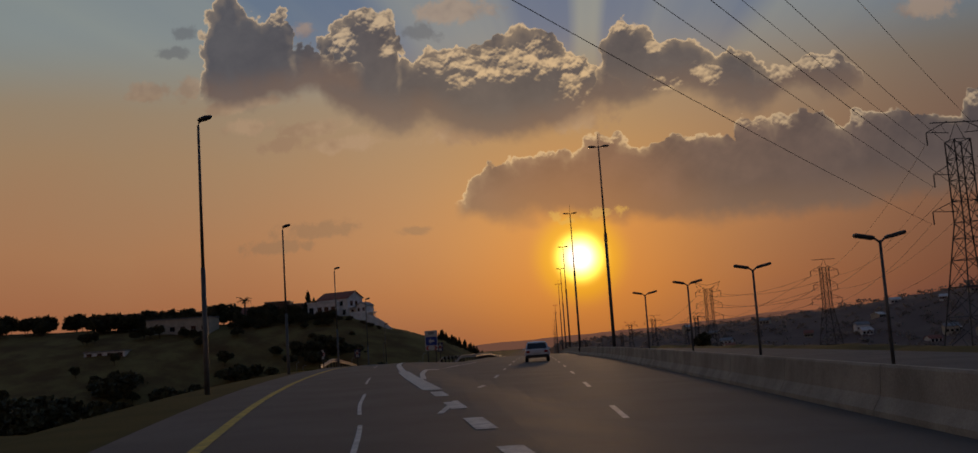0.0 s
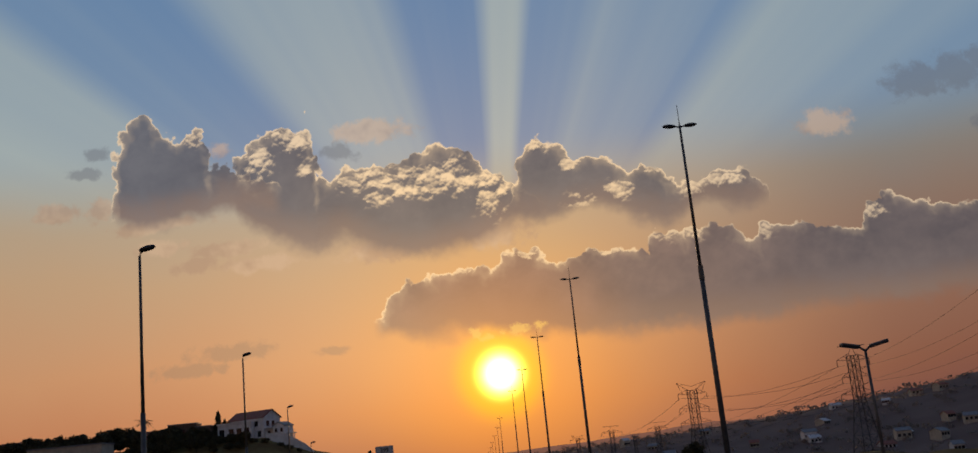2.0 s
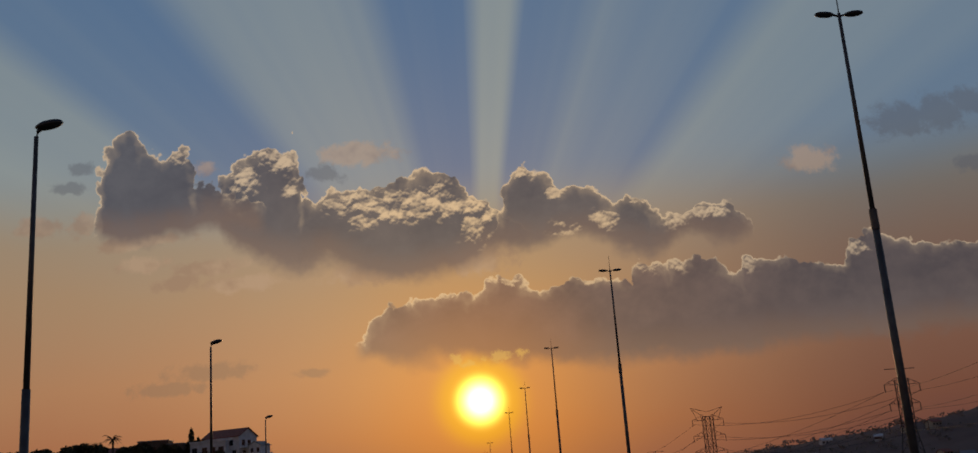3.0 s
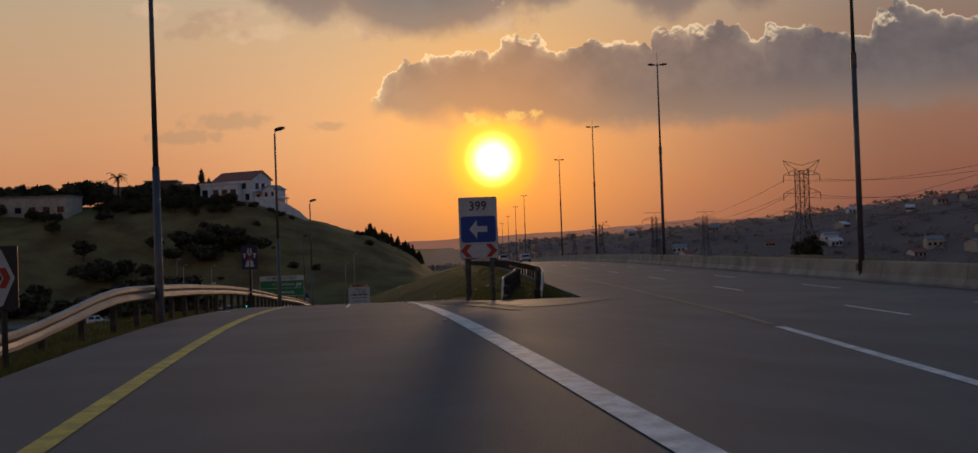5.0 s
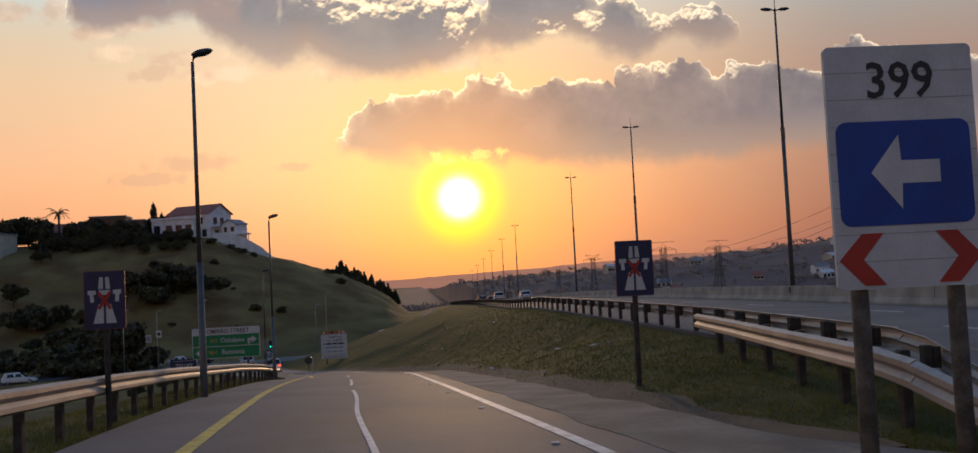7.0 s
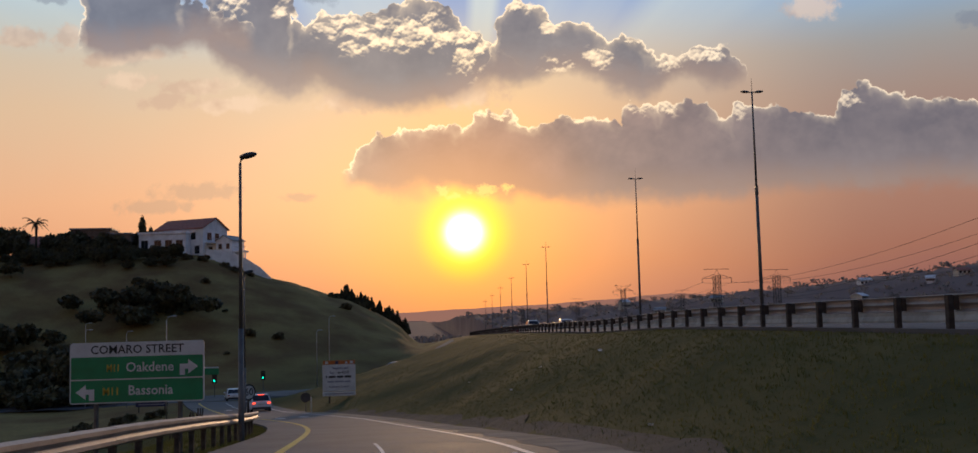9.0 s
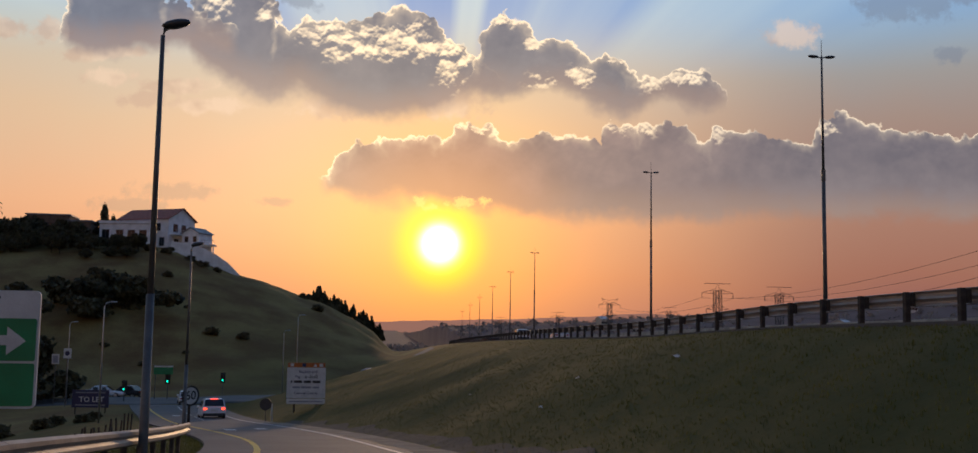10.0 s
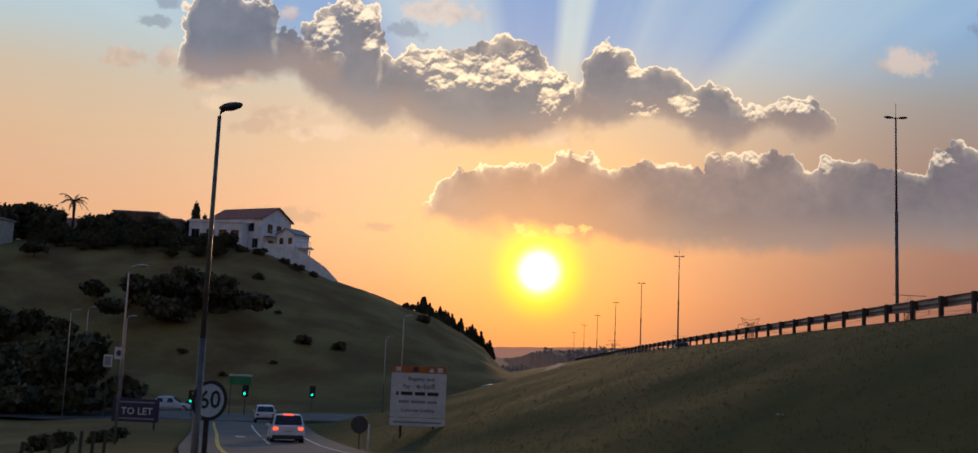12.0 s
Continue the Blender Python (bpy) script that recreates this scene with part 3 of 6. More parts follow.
def ground_z(x, y):
    """The land: slip-road embankment, hill with the houses, valley and far slopes."""
    left, right = yellow_x(min(y, 239)) - 1.9, white_x(min(y, 239)) + 1.6
    fway = edge_x(y) - SHOULDER - 0.4
    rz = ramp_z(y)
    rough = 0.35 * noise.noise((x * 0.13, y * 0.13, 3.0)) + 0.12 * noise.noise((x * 0.5, y * 0.5, 7.0))
    if y < GORE_Y + 1 and left <= x <= WALL_X + 14:
        return min(pavement_z(x, y), freeway_z(x, y) if x > 4 else 9) - 0.10
    fz = freeway_z(x, y)
    if fway <= x <= WALL_X + 14:
        return fz - 0.10
    if x > WALL_X + 14:
        # valley, then the long slope opposite
        s = x - WALL_X - 14
        floor = fz - 9.5 * smooth01(s / 42) - 6 * smooth01((s - 40) / 160)
        far = math.hypot(x, y - 90)
        turn = math.degrees(math.atan2(x, y - 60)) if y > 60 or x > 0 else 90
        crest = lerp(turn, [(-10, -6), (3, -2), (10, 3), (17, 9), (24, 18), (30, 27), (45, 40), (90, 46), (180, 40)])
        rise = smooth01((far - 260) / 430)
        return floor * (1 - rise) + crest * rise + rough * (1 + far / 90) - max(0.0, far - 760) * 0.012
    # base land left of the freeway
    base = min(rz, lerp(y, [(-80, -1.5), (60, -2.0), (100, -4.5), (140, -7.0), (180, -9.0), (215, -9.8), (4500, -9.8)]))
    if y > 300:
        base = min(base, lerp(y, [(300, -9.8), (400, -12), (700, -19), (4500, -26)]))
    top = lerp(x, RIDGE)
    foot = 268 - 40 * smooth01((-x - 75) / 60)
    hill = base + (top - base) * smooth01((y - foot) / (348 - foot)) ** 0.9 * (1.0 if y < 348 else 1.0)
    if y > 365:
        hill = base + (hill - base) * max(0.0, 1 - (y - 365) / (260 + max(0.0, -x - 60) * 8))
    land = max(base, hill) + rough * (1.6 if hill > base + 1 else 0.7)
    if y < 242:
        if left <= x <= right:
            return rz - 0.10
        if x < left:
            return rz - 0.10 + (land - rz) * smooth01((left - x - 1.8) / (9.0 + 0.02 * y))
        # embankment up to the freeway
        t = (x - right) / max(0.5, fway - right)
        return rz - 0.10 + (fz - rz) * (t * 0.65 + smooth01(t) * 0.35) + rough * 0.5 * math.sin(math.pi * min(1, max(0, t)))
    t = smooth01((x + 24) / (fway + 24)) if x > -24 else 0.0
    return land * (1 - t) + (fz - 0.1) * t


def spread_axis(knots):
    out = []
    for (a, b, n) in knots:
        out += list(np.linspace(a, b, n, endpoint=False))
    return out + [knots[-1][1]]


def grid_mesh(name, xs, ys, height, mat, label, category):
    verts = [(x, y, height(x, y)) for y in ys for x in xs]
    n = len(xs)
    faces = [(j * n + i, j * n + i + 1, (j + 1) * n + i + 1, (j + 1) * n + i) for j in range(len(ys) - 1) for i in range(n - 1)]
    mesh = bpy.data.meshes.new(name)
    mesh.from_pydata(verts, [], faces)
    mesh.polygons.foreach_set("use_smooth", [True] * len(mesh.polygons))
    mesh.materials.append(mat)
    return tagged(new(name, mesh), label, category, kind="structure")


GX = spread_axis([(-4400, -900, 10), (-900, -300, 20), (-300, -120, 30), (-120, -45, 34), (-45, 22, 84), (22, 120, 40), (120, 400, 40), (400, 1000, 34), (1000, 4400, 12)])
GY = spread_axis([(-400, -60, 8), (-60, 80, 60), (80, 250, 120), (250, 420, 70), (420, 1000, 44), (1000, 4400, 14)])
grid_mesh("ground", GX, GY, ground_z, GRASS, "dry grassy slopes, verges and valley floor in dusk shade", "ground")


def backdrop():
    """Hazy ridge so far off that it does not shift."""
    verts, faces = [], []
    n = 120
    for i in range(n + 1):
        turn = -30 + 75 * i / n
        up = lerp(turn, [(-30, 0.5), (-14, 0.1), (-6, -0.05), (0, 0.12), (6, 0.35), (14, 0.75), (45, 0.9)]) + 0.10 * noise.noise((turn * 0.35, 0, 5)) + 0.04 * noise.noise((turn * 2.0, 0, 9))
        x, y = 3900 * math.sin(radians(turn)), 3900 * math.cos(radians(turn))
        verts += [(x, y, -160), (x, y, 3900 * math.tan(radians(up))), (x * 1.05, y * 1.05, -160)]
        if i:
            a = 3 * (i - 1)
            faces += [(a, a + 3, a + 4, a + 1), (a + 1, a + 4, a + 5, a + 2)]
    mesh = bpy.data.meshes.new("backdrop")
    mesh.from_pydata(verts, [], faces)
    # orange haze is painted as the ridge's own emission
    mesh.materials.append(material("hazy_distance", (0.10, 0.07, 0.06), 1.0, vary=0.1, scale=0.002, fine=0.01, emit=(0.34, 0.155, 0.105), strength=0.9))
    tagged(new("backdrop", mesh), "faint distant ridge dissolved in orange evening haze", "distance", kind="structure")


backdrop()


def strip(name, left, right, ys, height, mat, label, category, cols=8, parent=None):
    """A paved sheet between two lines, 7 cm thick at its edges."""
    bm = bmesh.new()
    rows = []
    for y in ys:
        a, b = left(y), right(y)
        row = [bm.verts.new((a, y, height(a, y) - 0.12))]
        row += [bm.verts.new((a + (b - a) * k / cols, y, height(a + (b - a) * k / cols, y))) for k in range(cols + 1)]
        row.append(bm.verts.new((b, y, height(b, y) - 0.12)))
        rows.append(row)
    for r0, r1 in zip(rows, rows[1:]):
        for k in range(len(r0) - 1):
            bm.faces.new((r0[k], r0[k + 1], r1[k + 1], r1[k]))
    ob = link(name, bm, mat, parent)
    return tagged(ob, label, category, kind="structure")


def line(name, centre, half, y0, y1, height, mat, label, step=3.0, lift=0.008):
    bm = bmesh.new()
    n = max(1, round((y1 - y0) / step))
    rows = []
    for i in range(n + 1):
        y = y0 + (y1 - y0) * i / n
        x = centre(y)
        rows.append([bm.verts.new((x + s * half, y, height(x + s * half, y) + lift)) for s in (-1, 1)])
    for r0, r1 in zip(rows, rows[1:]):
        bm.faces.new((r0[0], r0[1], r1[1], r1[0]))
    return tagged(link(name, bm, mat), label, "road marking", kind="structure")


def ramp_h(x, y): return ramp_z(y)
def ramp_surface(x, y): return pavement_z(x, y) if y < GORE_Y else ramp_z(y)


strip("road_1", lambda y: yellow_x(y) - 1.7, lambda y: wall_x(y) + 0.02, np.linspace(-60, GORE_Y + 0.02, 81), pavement_z, ASPHALT,
      "worn grey asphalt carriageway with the parting exit lane", "road", cols=26)
strip("road_2", lambda y: yellow_x(y) - 1.7, lambda y: white_x(y) + 1.5, np.linspace(GORE_Y, 240.0, 71), ramp_h, ASPHALT,
      "grey asphalt exit ramp going downhill", "road", cols=6)
strip("road_3", lambda y: edge_x(y) - SHOULDER, lambda y: wall_x(y) + 0.02, list(np.arange(GORE_Y, 420, 4.0)) + list(range(420, 1700, 40)), freeway_z, ASPHALT,
      "grey asphalt freeway carriageway beyond the exit", "road", cols=6)
strip("road_4", lambda y: wall_x(y) + 0.45, lambda y: wall_x(y) + 12.5, list(np.arange(-60, 420, 8.0)) + list(range(420, 1700, 40)), freeway_z, ASPHALT,
      "grey asphalt opposite carriageway behind the median wall", "road", cols=4)

APRON = [(GORE_Y, -9.2), (102, -9.9), (104.4, -10.9), (106.5, -11.6), (112, -12.0), (128, -12.6)]
DIRT = material("sandy_worn_shoulder", (0.16, 0.135, 0.105), 0.95, vary=0.4, scale=0.7, bump=0.5, fine=18.0)
strip("pavement_1", lambda y: white_x(y) + 1.49, lambda y: max(lerp(y, APRON), white_x(y) + 1.6), np.arange(GORE_Y, 107.1, 0.5), lambda x, y: ramp_z(y) - 0.015, ASPHALT,
      "cracked asphalt apron behind the exit line", "pavement", cols=4)
SOIL = material("dark_trodden_soil", (0.046, 0.037, 0.026), 0.97, vary=0.4, scale=0.9, bump=0.6, fine=14.0)
strip("pavement_2", lambda y: white_x(y) + 0.55 + 0.35 * noise.noise((0, y * 0.4, 0)), lambda y: white_x(y) + 1.9 + 0.35 * noise.noise((3, y * 0.5, 0)), np.arange(97.0, 200.1, 0.6), lambda x, y: ramp_surface(x, y) + 0.006, DIRT,
      "sandy worn asphalt edge beside the ramp", "pavement", cols=3)
strip("pavement_4", lambda y: white_x(y) + 1.55 + 0.2 * noise.noise((6, y * 0.8, 0)), lambda y: white_x(y) + 2.6 + 0.7 * noise.noise((9, y * 0.35, 0)), np.arange(103.0, 200.1, 0.6), lambda x, y: max(ramp_z(y) - 0.05, ground_z(x, y) + 0.035), SOIL,
      "dark bare soil between the ramp edge and the grass", "pavement", cols=5)
SLAB = material("stained_concrete_slab", (0.15, 0.125, 0.10), 0.95, vary=0.4, scale=1.4, bump=0.4, fine=20.0)
for number, (x, y) in enumerate(((-11.75, 106.2), (-11.85, 108.3), (-12.2, 110.2), (-12.6, 112.6))):
    slab = link("pavement_%d" % (number + 5), boxed(-0.34, 0.34, -0.6, 0.6, -0.08, 0.02, 0.015), SLAB)
    slab.matrix_world = pose(x, y, max(ramp_z(y) - 0.05, ground_z(x, y) + 0.035), -4.2, 2.0 + number % 2, 8 + number * 5)
    tagged(slab, "stained concrete drain slab sunk in the soil", "pavement", kind="structure")
line("road_marking_1", yellow_x, 0.10, -60, 238, ramp_surface, PAINT_YELLOW, "worn yellow edge line of the exit ramp")
line("road_marking_2", white_x, 0.15, 46, 98, ramp_surface, PAINT_WHITE, "broad worn white edge line of the exit ramp")
line("road_marking_10", white_x, 0.075, 98.01, 236, ramp_surface, PAINT_WHITE, "thin worn white edge line of the exit ramp")
line("road_marking_3", edge_x, 0.10, 35.5, 88, pavement_z, PAINT_WHITE, "white line at the tip of the exit gore")
line("road_marking_4", edge_x, 0.09, 88.5, 420, lambda x, y: pavement_z(x, y) if y < GORE_Y else freeway_z(x, y), PAINT_FADED, "faded yellow edge line of the freeway")
line("road_marking_5", white_x, 0.26, 27.0, 46.0, pavement_z, PAINT_WHITE, "broad white stripe at the start of the exit gore")


def tar_patch_sheet(name, outline, lift, mat, label, category):
    """A thin ragged patch laid on the pavement of the gore."""
    cx = sum(p[0] for p in outline) / len(outline)
    cy = sum(p[1] for p in outline) / len(outline)
    bm = bmesh.new()
    ring = []
    for a, b in zip(outline, outline[1:] + outline[:1]):
        for i in range(6):
            t = i / 6
            x, y = a[0] + (b[0] - a[0]) * t, a[1] + (b[1] - a[1]) * t
            k = 0.06 * noise.noise((x * 2.1, y * 2.1, 4.0))
            ring.append((x + k, y + k))
    rings = [[bm.verts.new((cx + (x - cx) * f, cy + (y - cy) * f, pavement_z(cx + (x - cx) * f, cy + (y - cy) * f) + lift)) for x, y in ring] for f in (1.0, 0.75, 0.5, 0.25)]
    for r0, r1 in zip(rings, rings[1:]):
        for k in range(len(ring)):
            bm.faces.new((r0[k], r0[(k + 1) % len(ring)], r1[(k + 1) % len(ring)], r1[k]))
    bm.faces.new(rings[-1])
    bmesh.ops.recalc_face_normals(bm, faces=bm.faces[:])
    if bm.faces[0].normal.z < 0:
        bmesh.ops.reverse_faces(bm, faces=bm.faces[:])
    tagged(link(name, bm, mat), label, category, kind="structure")


tar_patch_sheet("pavement_3", [(-10.2, GORE_Y - 0.3), (-7.6, GORE_Y - 0.4), (-6.4, 99.4), (-8.2, 95.6), (-9.5, 93.8), (-10.4, 96.6)], 0.012, TAR, "dark resurfaced asphalt patch in the exit gore", "pavement")
tar_patch_sheet("road_marking_8", [(-11.45, 101.3), (-11.1, 101.5), (-10.05, 98.1), (-10.35, 97.8)], 0.018, PAINT_FADED, "faded yellow stripe in the exit gore", "road marking")
tar_patch_sheet("road_marking_9", [(-11.15, 95.7), (-10.85, 95.9), (-9.7, 92.0), (-10.0, 91.8)], 0.018, PAINT_FADED, "faded yellow stripe in the exit gore", "road marking")
for number, y in enumerate((87.2, 92.5, 97.9, 103.4)):
    x = white_x(y)
    tar_patch_sheet("road_joint_%d" % (number + 1), [(x - 0.17, y - 0.035), (x + 0.17, y - 0.02), (x + 0.17, y + 0.03), (x - 0.17, y + 0.02)], 0.012, TAR, "dark tarred joint across the white line", "road joint")


def wavering(y):
    return lerp(y, [(10, -1.9), (16, -2.86), (22, -3.84), (33, -5.55), (60, -9.6), (95, -14.0), (104, -14.85), (111, -15.4), (135, -17.1), (160, -19.0)]) + 0.03 * math.sin(y * 0.5)


for y0, y1 in ((-2, 3), (8, 16.5), (19, 27), (34, 40), (60, 66), (98, 120), (124, 132), (137, 144)):
    line("road_marking_6", wavering, 0.04, y0, y1, ramp_surface, PAINT_WHITE, "thin wavering white line along the middle of the lane", step=0.5)
for k in range(4):
    line("lane_dash", white_x, 0.16, 9.8 + k * 4.6, 12.0 + k * 4.6, pavement_z, PAINT_WHITE, "broad white dash between exit lane and freeway")
for k in range(34):
    for lane in (-1.75, 1.5):
        line("lane_dash", lambda y, s=lane: s + 0.0 * y, 0.06, -30 + k * 12.0, -26.5 + k * 12.0, lambda x, y: pavement_z(x, y) if y < GORE_Y else freeway_z(x, y),
             PAINT_WHITE, "thin white lane dash on the freeway")


def cross_street():
    """Side street that crosses at the foot of the ramp and climbs along the hill."""
    bm = bmesh.new()
    rows = []
    for i in range(46):
        x = -110 + i * 2.2
        y = 250 + 0.30 * (x + 45) + 0.012 * max(0.0, x + 45) ** 2
        z = max(ground_z(x, y + k) for k in (-5, 0, 5)) + 0.06
        rows.append([bm.verts.new((x, y + k, z - (0.15 if abs(k) > 5 else 0))) for k in (-5.3, -5.0, 0, 5.0, 5.3)])
    for r0, r1 in zip(rows, rows[1:]):
        for k in range(4):
            bm.faces.new((r0[k], r1[k], r1[k + 1], r0[k + 1]))
    bmesh.ops.recalc_face_normals(bm, faces=bm.faces[:])
    tagged(link("road_5", bm, ASPHALT), "grey asphalt side street crossing below the ramp", "road", kind="structure")


cross_street()
line("road_marking_7", lambda y: (yellow_x(y) + white_x(y)) / 2, 0.06, 206, 214, ramp_h, PAINT_WHITE, "thin white lane line near the junction")
line("road_marking_7", lambda y: (yellow_x(y) + white_x(y)) / 2, 0.06, 218, 236, ramp_h, PAINT_WHITE, "thin white lane line near the junction")
for dx, y0 in ((-1.2, 183.0), (0.6, 185.0), (-1.4, 216.0), (1.3, 217.0)):
    line("road_marking_8", lambda y, d=dx: white_x(y) - 2.6 + d + 0.35 * (y - 185) * 0.0, 0.28, y0, y0 + 1.6, ramp_h, PAINT_WHITE, "short worn white arrow stroke on the ramp")


# median wall
def wall_section(y0, y1):
    bm = bmesh.new()
    rows = []
    for y in np.linspace(y0, y1, 4):
        z = freeway_z(WALL_X, y)
        rows.append([bm.verts.new((wall_x(y) + dx, y, z + dz)) for dx, dz in ((0.0, -0.3), (0.0, 0.09), (0.13, 0.30), (0.17, 0.74), (0.19, 0.78), (0.29, 0.78), (0.31, 0.74), (0.35, 0.30), (0.48, 0.09), (0.48, -0.3))])
    for r0, r1 in zip(rows, rows[1:]):
        for k in range(9):
            bm.faces.new((r0[k], r1[k], r1[k + 1], r0[k + 1]))
    bm.faces.new(rows[0])
    bm.faces.new(rows[-1][::-1])
    return bm


median = tagged(new("median_wall"), "low weathered concrete barrier between the carriageways", "barrier", kind="structure")
for k in range(72):
    part("wall_panel", wall_section(-50 + k * 6.0, -50.03 + (k + 1) * 6.0), CONCRETE, median)


# ---- street lighting ----
def light_mast(at):
    mast = thing("light_mast", "tall thin steel mast with two short lamp arms", "street lamp", "masts along the median")
    part("lower_pole", bar([(0, 0, -0.8), (0, 0, 7.9)], [0.125, 0.10], 12), POLE, mast, smooth=True)
    part("joint_collar", bar([(0, 0, 7.6), (0, 0, 8.2)], [0.118, 0.112], 12), POLE, mast)
    part("upper_pole", bar([(0, 0, 8.1), (0, 0, 14.4)], [0.075, 0.05], 10), POLE, mast, smooth=True)
    part("spike", bar([(0, 0, 14.4), (0, 0, 15.3)], [0.02, 0.012], 6), POLE, mast)
    for s in (-1, 1):
        part("lamp_arm", bar([(0, 0, 14.3), (s * 0.25, 0, 14.36)], [0.035, 0.03], 6), POLE, mast)
        bm = bmesh.new()
        bmesh.ops.create_uvsphere(bm, u_segments=12, v_segments=7, radius=1.0, matrix=pose(s * 0.46, 0, 14.37, 0, -s * 4, 0) @ Matrix.Diagonal((0.31, 0.15, 0.085, 1)))
        part("lamp_head", bm, DARK_METAL, mast, smooth=True)
    part("access_box", boxed(-0.2, -0.1, -0.12, 0.12, -0.32, -0.02, 0.015), DARK_METAL, mast)
    mast.matrix_world = at
    return mast


def mast_place(x, y, top):
    return pose(x, y, top - 14.37)


MASTS = [(5.45, 70.7, 14.85), (4.72, 107.9, 14.85), (4.94, 144.5, 14.62), (5.46, 181.8, 14.13), (5.9, 219.0, 13.42), (6.58, 295.9, 11.52), (7.28, 334.5, 10.33), (7.7, 373.3, 8.76), (8.14, 412.3, 7.26), (8.6, 451, 5.8), (9.0, 489, 4.3)]
first = light_mast(mast_place(*MASTS[0]))
for place in MASTS[1:]:
    copy_thing(first, mast_place(*place))


def street_lamp(height, reach=0.26):
    lamp = thing("street_lamp", "grey steel lamp post with one drooping cobra-head lamp", "street lamp", "lamps beside the exit ramp")
    part("lower_pole", bar([(0, 0, -1.5), (0, 0, height * 0.46)], [0.11, 0.085], 12), POLE, lamp, smooth=True)
    part("upper_pole", bar([(0, 0, height * 0.45), (0, 0, height - 0.25)], [0.065, 0.045], 10), POLE, lamp, smooth=True)
    part("lamp_arm", bar([(0, 0, height - 0.3), (0.03, 0, height - 0.14), (0.18, 0, height - 0.05)], [0.045, 0.04, 0.035], 8), POLE, lamp, smooth=True)
    bm = bmesh.new()
    bmesh.ops.create_uvsphere(bm, u_segments=14, v_segments=8, radius=1.0, matrix=pose(reach, 0, height, 0, -12, 0) @ Matrix.Diagonal((0.30, 0.15, 0.10, 1)))
    part("lamp_head", bm, DARK_METAL, lamp, smooth=True)
    return lamp


lamp = street_lamp(10.4)
LAMPS = [(-12.0, 36.7, 10.6), (-15.67, 64.0, 9.92), (-17.98, 92.4, 9.4), (-20.02, 121.4, 7.93), (-22.3, 151.5, 5.55), (-26.74, 179.0, 3.0)]
lamp.matrix_world = pose(LAMPS[0][0], LAMPS[0][1], LAMPS[0][2] - 10.4)
for x, y, z in LAMPS[1:]:
    copy_thing(lamp, pose(x, y, z - 10.4))


# ---- guard rails ----
W_BEAM = [(0.0, 0.39), (0.075, 0.43), (0.075, 0.49), (0.012, 0.55), (0.075, 0.61), (0.075, 0.67), (0.0, 0.71), (-0.012, 0.70), (0.055, 0.655), (0.055, 0.61), (-0.008, 0.55), (0.055, 0.49), (0.055, 0.445), (-0.012, 0.40)]


def guard_rail(label, way, foot, start, length, side, drop_start=0.0, drop_end=0.0, twist=0.0):
    """way(y) gives x; foot(x, y) the ground; side: +1 when the face of the beam looks to +x."""
    rail = tagged(new("guard_rail"), label, "guard rail", "guard rails")
    n = int(length / 4)

    def section(y):
        x = way(y)
        dx = way(y + 0.5) - way(y - 0.5)
        nrm = Vector((1.0, -dx, 0)).normalized() * side
        z = foot(x, y)
        k = 1.0
        if drop_start and y < start + drop_start:
            k = smooth01((y - start) / drop_start) * 0.9 + 0.1
        if drop_end and y > start + length - drop_end:
            k = smooth01((start + length - y) / drop_end) * 0.9 + 0.1
        return [Vector((x, y, z + b - (1 - k) * 0.56)) + nrm * (a * (0.4 + 0.6 * k) + 0.11) for a, b in W_BEAM]

    for i in range(n):
        bm = bmesh.new()
        rows = [[bm.verts.new(q + Vector((0, 0, 0.004 * (i % 2)))) for q in section(start + i * 4 + t)] for t in (-0.12, 1.0, 2.0, 3.0, 4.12)]
        m = len(W_BEAM)
        for r0, r1 in zip(rows, rows[1:]):
            for k in range(m):
                bm.faces.new((r0[k], r0[(k + 1) % m], r1[(k + 1) % m], r1[k]))
        bm.faces.new(rows[0][::-1])
        bm.faces.new(rows[-1])
        bmesh.ops.recalc_face_normals(bm, faces=bm.faces[:])
        part("rail_beam", bm, RAIL_STEEL, rail)
    post = boxed(-0.055, 0.055, -0.07, 0.07, -0.6, 0.70, 0.012, 1)
    mesh = None
    block = None
    y = start + 0.6
    while y < start + length - 0.2:
        x = way(y)
        if mesh is None:
            ob = part("post", post, TIMBER, rail)
            mesh = ob.data
            bl = part("spacer_block", boxed(0.0, 0.10, -0.07, 0.07, 0.42, 0.68, 0.008, 1), TIMBER, rail)
            block = bl.data
        else:
            ob = new("post", mesh)
            ob.parent = rail
            bl = new("spacer_block", block)
            bl.parent = rail
        drop = 0.0
        if drop_start and y < start + drop_start:
            drop = (1 - smooth01((y - start) / drop_start)) * 0.5
        ob.matrix_basis = pose(x - side * 0.06, y, foot(x, y) - drop)
        bl.matrix_basis = pose(x, y, foot(x, y) - drop, 0, 0, 0 if side > 0 else 180)
        y += 2.0
    return rail


